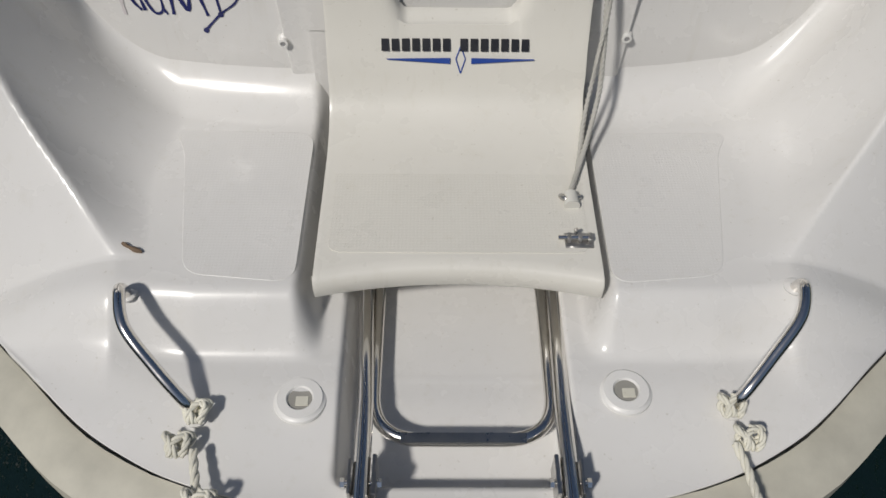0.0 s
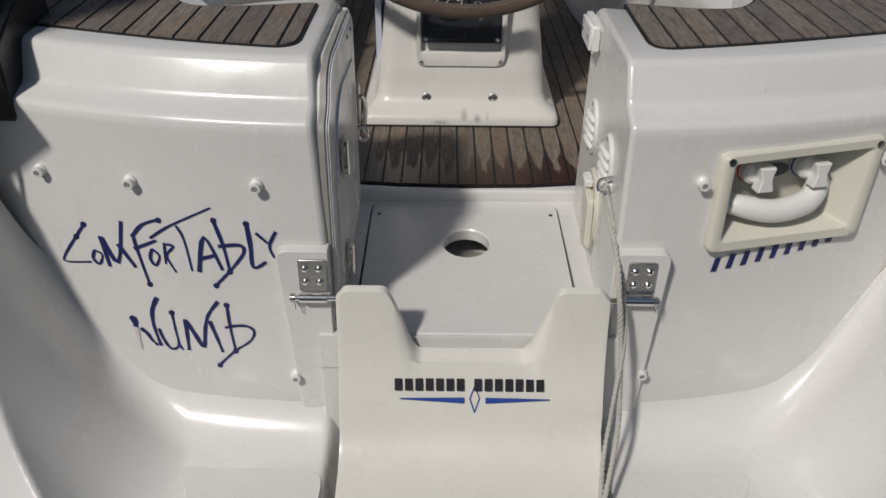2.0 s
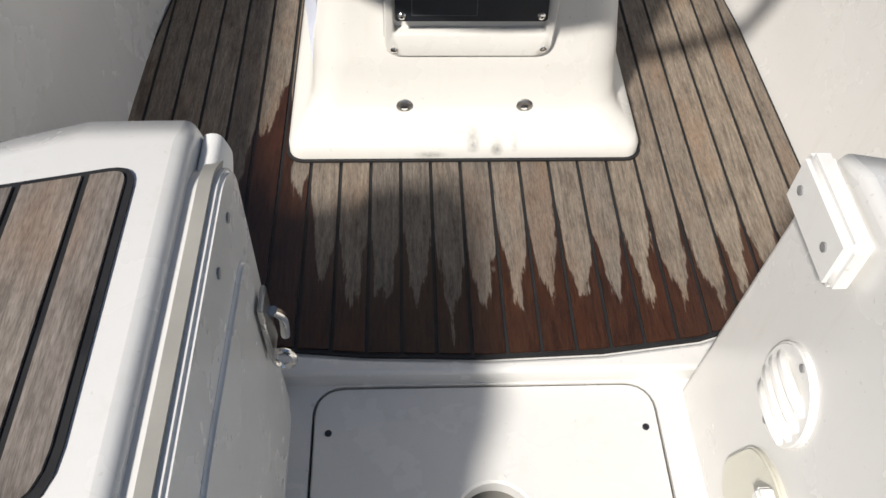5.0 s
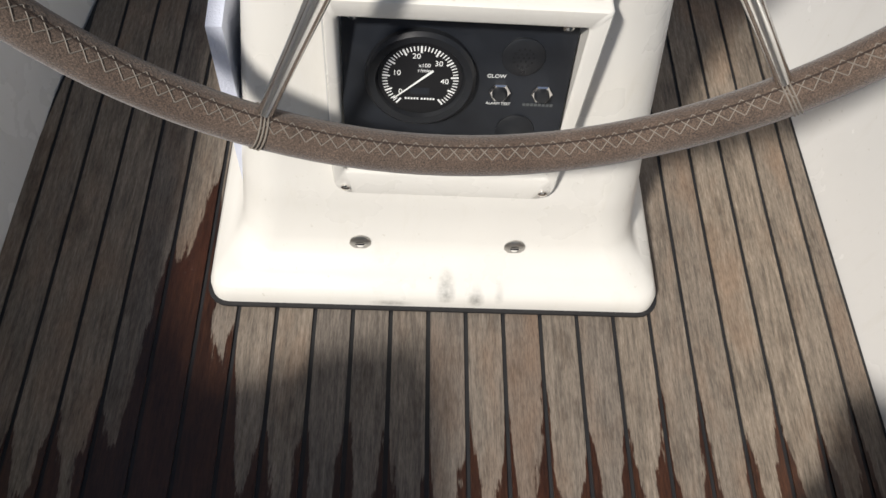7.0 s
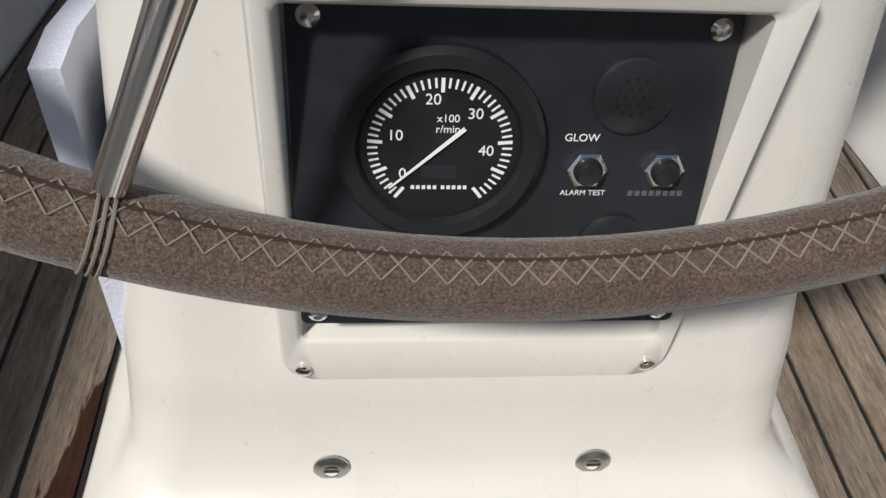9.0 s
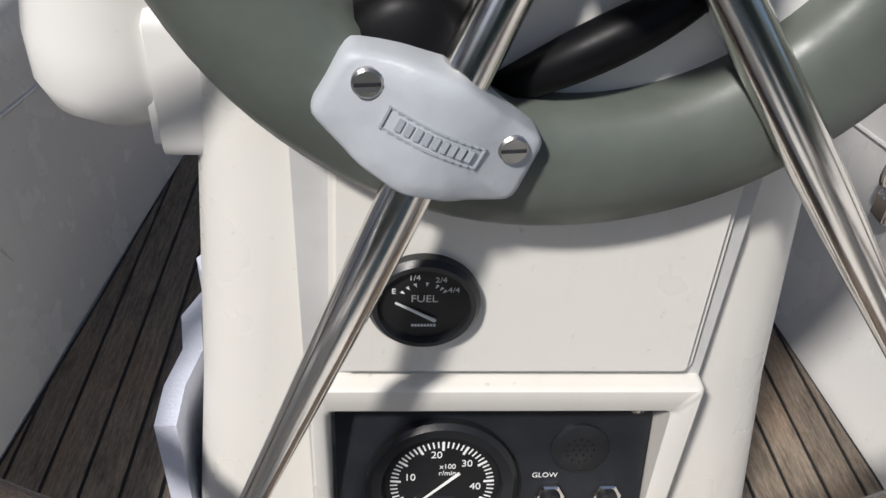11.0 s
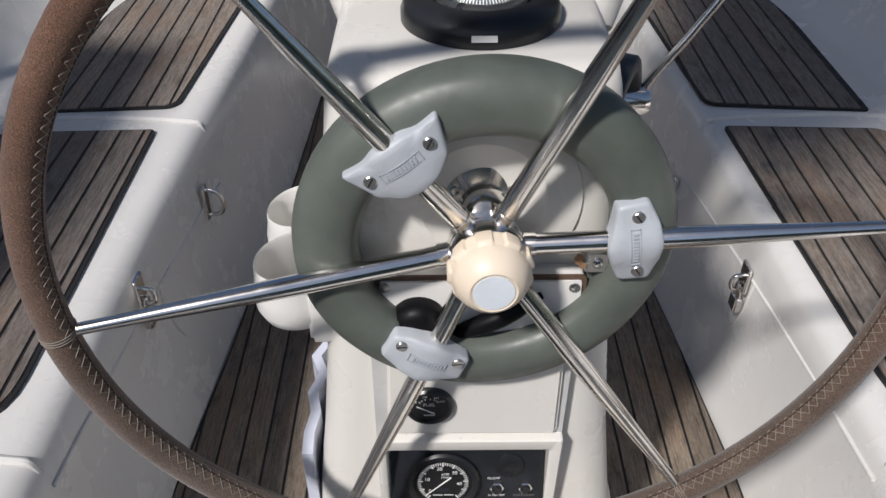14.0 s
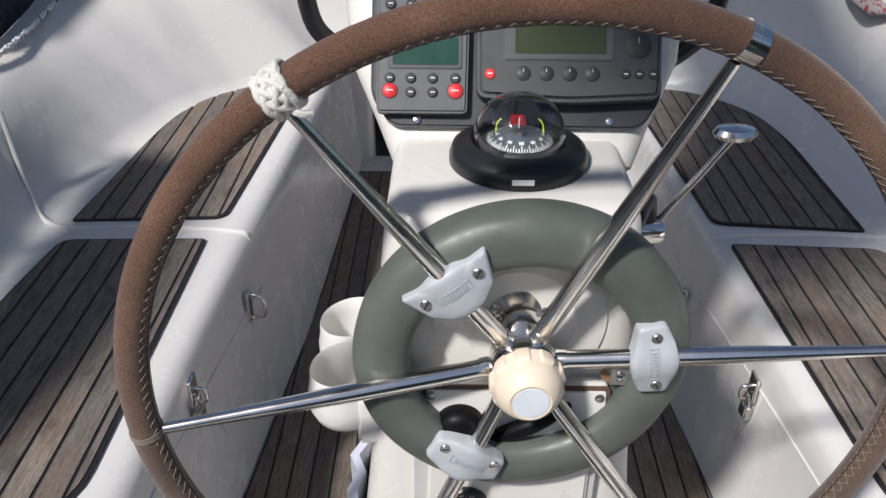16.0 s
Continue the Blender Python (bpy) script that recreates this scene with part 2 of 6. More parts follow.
UNSEEN_DARK = plain("unseen_dark_panel", (0.012, 0.012, 0.013), 0.12)
DOME = clear("clear_dome", (0.62, 0.63, 0.64))


def water_material():
    m = material("dark_water", (0.004, 0.012, 0.011), 0.08)
    bump(m, noisy(m, where(m), 5, 5), 0.6, 0.05)
    return m


WATER = water_material()


# ---- mesh helpers ----
def finish(name, bm, mat, parent=None, label="", sharp=38, towards=None):
    bmesh.ops.recalc_face_normals(bm, faces=bm.faces)
    if towards and sum((f.normal.dot(Vector(towards)) * f.calc_area() for f in bm.faces), 0.0) < 0:
        bmesh.ops.reverse_faces(bm, faces=bm.faces)
    me = bpy.data.meshes.new(name)
    bm.to_mesh(me)
    bm.free()
    me.materials.append(mat)
    me.polygons.foreach_set("use_smooth", [True] * len(me.polygons))
    me.set_sharp_from_angle(angle=radians(sharp))
    ob = new(name, me)
    if parent:
        ob.parent = parent
    if label:
        tagged(ob, label)
    return ob


def part(name, bm, mat, parent, label="", sharp=38):
    return finish(name, bm, mat, parent, label, sharp)


def thing(name, label, category, group="", kind=""):
    return tagged(new(name), label, category, group, kind)


def soften(ob, width, segments=3, angle=35):
    b = ob.modifiers.new("edges", "BEVEL")
    b.width, b.segments, b.limit_method, b.angle_limit = width, segments, "ANGLE", radians(angle)
    b.harden_normals = False
    return ob


def B():
    return bmesh.new()


def prism(bm, poly, lo, hi, axis="z"):
    """A closed prism over a polygon; axis says along which way it is drawn: z over (x, y), y over (x, z), x over (y, z)."""
    put = {"z": lambda a, b, d: (a, b, d), "y": lambda a, b, d: (a, d, b), "x": lambda a, b, d: (d, a, b)}[axis]
    low = [bm.verts.new(put(a, b, lo)) for a, b in poly]
    top = [bm.verts.new(put(a, b, hi)) for a, b in poly]
    n = len(poly)
    bm.faces.new(low[::-1])
    bm.faces.new(top)
    for i in range(n):
        bm.faces.new((low[i], low[(i + 1) % n], top[(i + 1) % n], top[i]))
    return bm


def box(bm, x0, x1, y0, y1, z0, z1):
    return prism(bm, [(x0, y0), (x1, y0), (x1, y1), (x0, y1)], z0, z1)


def rounded(x0, x1, y0, y1, r, seg=5):
    pts = []
    for cx, cy, a0 in ((x1 - r, y0 + r, -90), (x1 - r, y1 - r, 0), (x0 + r, y1 - r, 90), (x0 + r, y0 + r, 180)):
        for k in range(seg + 1):
            a = radians(a0 + 90 * k / seg)
            pts.append((cx + r * math.cos(a), cy + r * math.sin(a)))
    return pts


def round_corners(poly, radii, seg=6):
    """Rounds the corners of a polygon; radii per corner."""
    out = []
    n = len(poly)
    for i, p in enumerate(poly):
        r = radii[i] if isinstance(radii, (list, tuple)) else radii
        p = Vector(p)
        a, b = (Vector(poly[i - 1]) - p), (Vector(poly[(i + 1) % n]) - p)
        if r <= 0:
            out.append(tuple(p))
            continue
        r = min(r, a.length * 0.48, b.length * 0.48)
        a, b = p + a.normalized() * r, p + b.normalized() * r
        for k in range(seg + 1):
            t = k / seg
            out.append(tuple(a * (1 - t) ** 2 + p * 2 * t * (1 - t) + b * t * t))
    return out


def loft(bm, rings, caps=True, closed=True):
    rows = [[bm.verts.new(p) for p in ring] for ring in rings]
    n = len(rows[0])
    for a, b in zip(rows, rows[1:]):
        for i in range(n if closed else n - 1):
            bm.faces.new((a[i], a[(i + 1) % n], b[(i + 1) % n], b[i]))
    if caps:
        bm.faces.new(rows[0][::-1])
        bm.faces.new(rows[-1])
    return bm


def smooth_path(pts, per=6):
    pts = [Vector(p) for p in pts]
    out = []
    for i in range(len(pts) - 1):
        a, b = pts[i], pts[i + 1]
        pa, pb = pts[max(i - 1, 0)], pts[min(i + 2, len(pts) - 1)]
        ta, tb = (b - pa) / 2, (pb - a) / 2
        for k in range(per):
            t = k / per
            out.append(a * (2 * t**3 - 3 * t * t + 1) + ta * (t**3 - 2 * t * t + t) + b * (3 * t * t - 2 * t**3) + tb * (t**3 - t * t))
    out.append(pts[-1])
    return out


def tube(bm, pts, r, seg=12, caps=True, closed=False):
    """A round tube along points; r a radius or one per point."""
    pts = [Vector(p) for p in pts]
    n = len(pts)
    rings, up = [], None
    for i, p in enumerate(pts):
        d = (pts[(i + 1) % n] - pts[i - 1]) if closed else (pts[min(i + 1, n - 1)] - pts[max(i - 1, 0)])
        d.normalize()
        if up is None:
            up = d.orthogonal().normalized()
        up = (up - d * up.dot(d))
        up.normalize()
        side = d.cross(up)
        rr = r[i] if isinstance(r, (list, tuple)) else r
        rings.append([p + (up * math.cos(2 * math.pi * k / seg) + side * math.sin(2 * math.pi * k / seg)) * rr for k in range(seg)])
    if closed:
        rings.append(rings[0])
        loft(bm, rings, caps=False)
        bmesh.ops.remove_doubles(bm, verts=bm.verts, dist=1e-6)
    else:
        loft(bm, rings, caps)
    return bm


def lathe(bm, profile, m=None, seg=32):
    """A body of revolution about local z from (radius, height) pairs, set at the pose m."""
    m = m or Matrix.Identity(4)
    rings = []
    for r, h in profile:
        rings.append([m @ Vector((max(r, 1e-4) * math.cos(2 * math.pi * k / seg), max(r, 1e-4) * math.sin(2 * math.pi * k / seg), h)) for k in range(seg)])
    return loft(bm, rings)


def facing_aft(x, y, z, tilt=0.0):
    """A pose whose local z points aft, local x to starboard and local y up; tilt leans the top forward by degrees."""
    return Matrix.Translation((x, y, z)) @ Matrix.Rotation(radians(90 - tilt), 4, "X")


def placed(bm, m):
    bmesh.ops.transform(bm, matrix=m, verts=bm.verts)
    return bm


def clip_strip(poly, x0, x1):
    """The part of a polygon between two x values."""
    for keep, x in ((lambda p: p[0] >= x0, x0), (lambda p: p[0] <= x1, x1)):
        out = []
        for i, b in enumerate(poly):
            a = poly[i - 1]
            if keep(a) != keep(b):
                t = (x - a[0]) / (b[0] - a[0])
                out.append((x, a[1] + t * (b[1] - a[1])))
            if keep(b):
                out.append(b)
        poly = out
        if len(poly) < 3:
            return []
    return poly


def writing(name, text, size, m, mat, parent, depth=0.0004, align="CENTER"):
    """Raised lettering in the built-in font, as a mesh; m: local z towards the reader."""
    cu = bpy.data.curves.new(name, "FONT")
    cu.body, cu.size, cu.align_x, cu.align_y, cu.extrude = text, size, align, "CENTER", depth
    ob = bpy.data.objects.new(name, cu)
    scene.collection.objects.link(ob)
    me = bpy.data.meshes.new_from_object(ob.evaluated_get(bpy.context.evaluated_depsgraph_get()))
    bpy.data.objects.remove(ob)
    me.transform(m)
    me.materials.append(mat)
    out = new(name, me)
    out.parent = parent
    return out


def smoothstep(a, b, x):
    t = min(1, max(0, (x - a) / (b - a)))
    return t * t * (3 - 2 * t)


def interp(x, pts):
    if x <= pts[0][0]:
        return pts[0][1]
    for (a, va), (b, vb) in zip(pts, pts[1:]):
        if x <= b:
            return va + (vb - va) * (x - a) / (b - a)
    return pts[-1][1]


def eased(x, pts):
    """Smooth curve through the given points."""
    n = len(pts)
    if x <= pts[0][0]:
        return pts[0][1]
    if x >= pts[-1][0]:
        return pts[-1][1]

    def slope(i):
        a, b = pts[max(0, i - 1)], pts[min(n - 1, i + 1)]
        return (b[1] - a[1]) / (b[0] - a[0])

    for i in range(n - 1):
        (a, va), (b, vb) = pts[i], pts[i + 1]
        if x <= b:
            h = b - a
            t = (x - a) / h
            return va * (2 * t**3 - 3 * t * t + 1) + slope(i) * h * (t**3 - 2 * t * t + t) + vb * (3 * t * t - 2 * t**3) + slope(i + 1) * h * (t**3 - t * t)


def teak_panel(parent, outline, z, mat, pitch=0.05, gap=0.0045, start=None, thick=0.006):
    """Black caulk bed with separate fore-and-aft planks laid on it."""
    part("caulking", prism(B(), outline, z - 0.001, z + thick - 0.0022), CAULK, parent, "black caulking between the planks")
    inner = []
    n = len(outline)
    if sum(outline[i - 1][0] * outline[i][1] - outline[i][0] * outline[i - 1][1] for i in range(n)) < 0:
        outline = outline[::-1]
    for i, p in enumerate(outline):
        a, b = Vector(outline[i - 1]), Vector(outline[(i + 1) % n])
        d = (b - a).normalized()
        inner.append((p[0] - d.y * gap, p[1] + d.x * gap))
    x0, x1 = min(p[0] for p in outline), max(p[0] for p in outline)
    s = x0 if start is None else start + math.floor((x0 - start) / pitch) * pitch
    made = []
    while s < x1:
        poly = clip_strip(inner, s + gap / 2, s + pitch - gap / 2)
        if poly and max(p[0] for p in poly) - min(p[0] for p in poly) > 0.008:
            made.append(part("plank", prism(B(), poly, z, z + thick), mat, parent))
        s += pitch
    return made


# ---- setting: water, hull, scoop ----
tagged(finish("water", prism(B(), [(-300, -300), (300, -300), (300, 300), (-300, 300)], -1.2, -0.95), WATER), "dark still harbour water round the stern", "water", kind="structure")

# unseen dark ring, added to block horizon sky and darken reflections
ADDED_SHORE = plain("added_shore", (0.05, 0.065, 0.045), 0.9, 0, 0.5, 0.4, 0.4)
bm = B()
rings = []
for k in range(121):
    a = 2 * math.pi * k / 120
    high = 12 + 2.5 * math.sin(5 * a) + 1.5 * math.sin(13 * a + 1) + 0.8 * math.sin(31 * a)
    rings.append([(r * math.cos(a), r * math.sin(a), z) for r, z in ((44, -1.1), (44.5, 1.0), (46, 0.6 * high), (50, high), (60, high * 0.9), (62, -1.1))])
loft(bm, rings, caps=False)
tagged(finish("backdrop", bm, ADDED_SHORE, sharp=80), "unseen dark shore ring added to block the low sky", "shore", kind="structure")

RIM = [(-1.56, 0.10), (-1.545, 0.26), (-1.52, 0.37), (-1.49, 0.45), (-1.436, 0.544), (-1.333, 0.661), (-1.275, 0.726), (-1.15, 0.84), (-1.0, 0.95), (-0.8, 1.06), (-0.5, 1.16)]
CREST_X = [(-1.2, 0.525), (-1.11, 0.60), (-1.0, 0.70), (-0.9, 0.765), (-0.8, 0.82), (-0.7, 0.86)]
CREST_Z = [(-1.2, -0.25), (-1.11, -0.19), (-1.0, -0.075), (-0.9, 0.08), (-0.8, 0.27), (-0.7, 0.42)]
CX = 0.014   # centre line of the helm and the boarding gate
TREAD = -0.252


def curve_in(u):
    return 0.33 * max(0.0, u - 0.2) ** 2


def scoop_height(x, y):
    u = abs(x - CX * 0.7)
    shelf = -0.335 - 0.035 * smoothstep(-1.36, -1.54, y)
    edge = -1.262 + 0.10 * max(0.0, u - 0.40)
    floor = TREAD + (shelf - TREAD) * (1 - smoothstep(edge - 0.075, edge + 0.012, y))
    # the treads end beside the ladder well
    inner = smoothstep(0.205, 0.25, u) if y > -1.33 else 1.0
    floor = shelf + (floor - shelf) * inner
    bend = y + 0.8955 - curve_in(u)
    if bend > 0:
        floor += 0.10 - math.sqrt(max(0.0, 0.10**2 - min(0.10, bend) ** 2))
    well = smoothstep(0.178, 0.155, u) * smoothstep(-1.525, -1.50, y)
    floor -= 0.055 * well
    xc, zc = eased(y, CREST_X), eased(y, CREST_Z)
    wide = 0.10 + 0.22 * smoothstep(-1.18, -0.82, y)
    fade = smoothstep(-1.40, -1.19, y)
    if u < xc:
        t = min(1, max(0, (u - (xc - wide)) / wide))
        return floor + max(0, zc - floor) * (t ** 2.0) * fade
    xr = eased(y, RIM)
    t = min(1, (u - xc) / max(0.05, xr - xc))
    wing = zc + (-0.37 + 0.55 * max(0, y + 1.2) - zc) * (t ** 1.4)
    return floor + (wing - floor) * fade


def build_scoop():
    bm = B()
    ys = [-1.56 + 0.66 * k / 110 for k in range(110)] + [-0.90 + 0.20 * k / 120 for k in range(121)]
    cols = 320
    rings = []
    for y in ys:
        xr = eased(y, RIM)
        rings.append([(xr * (2 * i / cols - 1), y, scoop_height(xr * (2 * i / cols - 1), y)) for i in range(cols + 1)])
    loft(bm, rings, caps=False, closed=False)
    ob = finish("transom_scoop", bm, GEL, sharp=80, towards=(0, 0, 1))
    s = ob.modifiers.new("shell", "SOLIDIFY")
    s.thickness, s.offset = 0.012, -1
    return tagged(ob, "moulded white gelcoat stern scoop with treads and platform", "boat stern", kind="structure")


scoop = build_scoop()


def outline_points(extra, z):
    half = [(eased(y, RIM), y) for y in [-0.5 - 0.02 * k for k in range(53)]]
    pts = [(-x, y) for x, y in half] + [(x, y) for x, y in reversed(half)]
    out = []
    for i, p in enumerate(pts):
        a, b = Vector(pts[max(0, i - 1)]), Vector(pts[min(len(pts) - 1, i + 1)])
        d = (b - a).normalized()
        out.append(Vector((p[0] + d.y * extra, p[1] - d.x * extra, z)))
    return out


def rim_z(y):
    return -0.372 + 0.55 * max(0, y + 1.2)


def build_rail(name, e0, e1, drop0, drop1, mat):
    a, b = outline_points(e0, 0), outline_points(e1, 0)
    mid = outline_points((e0 + e1) / 2, 0)
    rings = []
    for p, m, q in zip(a, mid, b):
        z = rim_z(p.y)
        rings.append([(p.x, p.y, z + drop0), (m.x, m.y, z + (drop0 + drop1) / 2 + 0.008), (q.x, q.y, z + drop1), (q.x, q.y, z + drop1 - 0.05), (p.x, p.y, z + drop0 - 0.05)])
    return finish(name, loft(B(), rings), mat, sharp=50)


tagged(build_rail("rubbing_rail", 0.001, 0.075, -0.006, -0.03, RUBBER), "beige rubber rubbing strake round the stern", "rubbing strake", kind="structure")


def build_hull():
    a, b = outline_points(0.03, 0), outline_points(-0.12, 0)
    return finish("hull", loft(B(), [[(p.x, p.y, rim_z(p.y) - 0.06), (q.x, q.y, -1.05), (q.x * 0.9, q.y + 0.1, -1.05), (p.x * 0.95, p.y + 0.05, rim_z(p.y) - 0.06)] for p, q in zip(a, b)]), GEL)


tagged(build_hull(), "white hull side below the rubbing strake", "hull", kind="structure")

# textured tread pads
for side in (-1, 1):
    pts = [(side * 0.245, -1.245), (side * 0.42, -1.228), (side * 0.47, -0.95), (side * 0.50, -0.90), (side * 0.245, -0.905)]
    pts = [(x + CX * 0.6, y) for x, y in (pts if side > 0 else pts[::-1])]
    bm = B()
    prism(bm, round_corners(pts, 0.035), TREAD - 0.006, TREAD + 0.0009)
    ob = soften(finish("tread_pad", bm, GRIP), 0.0008, 2)
    tagged(ob, "moulded anti-slip pad on the stern tread", "tread pad", "stern tread pads", "structure")


# ---- stern lockers either side of the gangway ----
LEFT_WALL, RIGHT_WALL = -0.214, 0.244


def stern_block(name, side):
    """The hollow seat block aft of the cockpit: transom face with its stepped brow, flat top, sloping cockpit face."""
    inner = 0.214 if side < 0 else 0.244
    rings = []
    us = sorted([inner + (1.0 - inner) * k / 16 for k in range(17)] + ([0.402, 0.63] if side > 0 else []))
    for u in us:
        c = curve_in(u)
        # forward foot runs out diagonally to the seat front
        foot = -0.345 + 0.62 * max(0, u - inner - 0.02)
        foot = min(foot, -0.16) if u < 0.52 else foot
        foot = min(foot, -0.15)
        front = -0.375 - 0.06 * smoothstep(inner, 0.42, u) if side > 0 else -0.338 - 0.05 * smoothstep(0.30, 0.45, u)
        if u > 0.47:
            front += 0.5 * smoothstep(0.47, 0.62, u)
            foot = max(foot, front)
        prof = [(foot, -0.05), (front, 0.37), (front - 0.012, 0.402), (front - 0.045, 0.414), (-0.66 + c, 0.414), (-0.690 + c, 0.4135), (-0.701 + c, 0.411), (-0.708 + c, 0.403), (-0.727 + c, 0.362), (-0.731 + c, 0.355), (-0.738 + c, 0.3505),
                (-0.766 + c, 0.3425), (-0.775 + c, 0.3385), (-0.7795 + c, 0.331), (-0.780 + c, 0.318), (-0.780 + c, 0.282), (-0.785 + c, 0.20), (-0.7875 + c, 0.146), (-0.80 + c, -0.10), (-0.803 + c, -0.22), (-0.77 + c, -0.30), (-0.55, -0.30)]
        lean = 0.045 if side < 0 and u == inner else 0.0
        rings.append([(side * (u + lean * max(0, z)), y, z) for y, z in prof])
    bm = loft(B(), rings)
    if side > 0:
        # opening for the shower box
        bmesh.ops.delete(bm, geom=[f for f in bm.faces if len(f.verts) == 4 and 0.402 < f.calc_center_median().x < 0.63 and 0.146 < f.calc_center_median().z < 0.282 and f.calc_center_median().y < -0.6], context="FACES")
    ob = finish(name, bm, GEL, sharp=50)
    soften(ob, 0.016, 4, 62)
    return tagged(ob, "white gelcoat stern seat block with stepped brow", "stern locker", kind="structure")


stern_block("wall_stern_port", -1)
stern_block("wall_stern_starboard", 1)

# moulded pads that carry the gate pins
for side, wall in ((-1, LEFT_WALL), (1, RIGHT_WALL)):
    x0, x1 = sorted((wall + side * 0.003, wall + side * 0.088))
    bm = B()
    loft(bm, [[(x, y0, z) for x, z in round_corners([(x0, -0.20), (x1 - (0.02 if side > 0 else 0), -0.20), (x1, 0.132), (x0, 0.132)] if side > 0 else [(x0 + 0.02, -0.20), (x1, -0.20), (x1, 0.132), (x0, 0.132)], [0, 0.01, 0.02, 0.003] if side > 0 else [0.01, 0, 0.003, 0.02])] for y0 in (-0.70, -0.805)])
    soften(tagged(finish("gate_pad", bm, GEL), "raised moulded pad beside the gangway", "moulding", "gate pads", "structure"), 0.008, 3, 50)

# ---- gangway floor and its hatch ----
bm = B()
for x0, x1, y0, y1, z0, z1 in ((-0.24, 0.27, -0.812, -0.333, -0.32, -0.10), (-0.24, -0.1885, -0.812, -0.333, -0.101, -0.0305), (0.2095, 0.27, -0.812, -0.333, -0.101, -0.0305), (-0.19, 0.211, -0.3385, -0.333, -0.101, -0.0307), (-0.19, 0.211, -0.812, -0.8085, -0.101, -0.0307)):
    box(bm, x0, x1, y0, y1, z0, z1)
for x, s in ((-0.1885, 1), (0.2095, -1)):
    arc = [(x + s * (0.034 - 0.034 * math.cos(a)), -0.3385 - 0.034 + 0.034 * math.sin(a)) for a in [k * math.pi / 12 for k in range(7)]]
    prism(bm, ([(x, -0.3385)] + (arc[::-1] if s > 0 else arc)), -0.101, -0.0306)
tagged(finish("floor_gangway", bm, GEL), "white gelcoat gangway floor through the transom", "floor", kind="structure")
bm = B()
prism(bm, [(-0.40, -0.2485), (-0.36, -0.2745), (-0.27, -0.3025), (-0.13, -0.3165), (0.01, -0.3215), (0.15, -0.3165), (0.27, -0.3015), (0.37, -0.2705), (0.42, -0.238), (0.42, -0.336), (-0.40, -0.336)][::-1], -0.07, -0.003)
soften(tagged(finish("sill", bm, GEL), "white gelcoat sill at the aft edge of the teak sole", "sill", kind="structure"), 0.006, 3)


def gangway_hatch():
    h = thing("floor_hatch", "white gelcoat gangway hatch lid with a round hand hole", "hatch")
    outer = round_corners([(-0.184, -0.806), (0.204, -0.806), (0.207, -0.342), (-0.186, -0.342)], [0.01, 0.01, 0.035, 0.035], 6)
    cx, cy, rx, ry = 0.012, -0.511, 0.0455, 0.052
    bm = B()
    bigger = []
    for i, b in enumerate(outer):
        p = outer[i - 1]
        count = max(1, int((Vector(b) - Vector(p)).length / 0.02))
        bigger += [(p[0] + (b[0] - p[0]) * k / count, p[1] + (b[1] - p[1]) * k / count) for k in range(count)]
    ring_in = []
    for x, y in bigger:
        a = math.atan2((y - cy) / ry, (x - cx) / rx)
        ring_in.append((cx + rx * math.cos(a), cy + ry * math.sin(a)))
    top, low = -0.028, -0.052
    rings = [[(x, y, low) for x, y in ring_in], [(x, y, top - 0.003) for x, y in ring_in], [(cx + (x - cx) * 1.05, cy + (y - cy) * 1.05, top) for x, y in ring_in],
             [(cx + (x - cx) * 0.992, cy + (y - cy) * 0.992, top) for x, y in bigger], [(x, y, top - 0.003) for x, y in bigger], [(x, y, low) for x, y in bigger]]
    loft(bm, rings, caps=False)
    part("lid", bm, GEL, h, sharp=12)
    bm = B()
    lathe(bm, [(0.0001, -0.098), (0.075, -0.098), (0.070, -0.090), (0.0001, -0.088)], pose(cx, cy, 0))
    part("well_bottom", bm, SHELL, h, "grey well below the hand hole")
    bm = B()
    lathe(bm, [(0.014, -0.089), (0.014, -0.082), (0.008, -0.076), (0.0001, -0.076)], pose(cx + 0.002, cy + 0.012, 0), 16)
    part("catch", bm, DULL_STEEL, h)
    for x in (-0.181 + 0.012, 0.199 - 0.008):
        bm = B()
        lathe(bm, [(0.004, -0.030), (0.004, -0.0268), (0.0001, -0.0262)], pose(x, -0.398, 0), 12)
        part("screw", bm, DARK_INK, h)
    return h


gangway_hatch()

# ---- teak sole ----
floor = tagged(finish("floor", prism(B(), [(-0.50, -0.24), (-0.30, -0.305), (-0.15, -0.324), (0.15, -0.324), (0.30, -0.305), (0.50, -0.24), (0.50, 2.3), (-0.50, 2.3)], -0.05, -0.0085), GEL), "cockpit sole laid with weathered teak planks", "floor", kind="structure")
sole = [(-0.484, -0.19), (-0.36, -0.272), (-0.27, -0.300), (-0.13, -0.314), (0.01, -0.319), (0.15, -0.314), (0.27, -0.299), (0.37, -0.268), (0.484, -0.19), (0.474, 0.3), (0.452, 0.6), (0.41, 1.0), (0.37, 1.9), (-0.37, 1.9), (-0.40, 1.2), (-0.445, 0.6), (-0.482, 0.2)]
teak_panel(floor, sole, -0.006, TEAK_SOLE, PITCH, 0.0048, -SEAM0)


# ---- side seats ----
def front_x(y):
    return interp(y, [(-0.5, 0.492), (0.1, 0.492), (0.5, 0.485), (0.85, 0.470), (1.7, 0.42), (2.2, 0.40)])


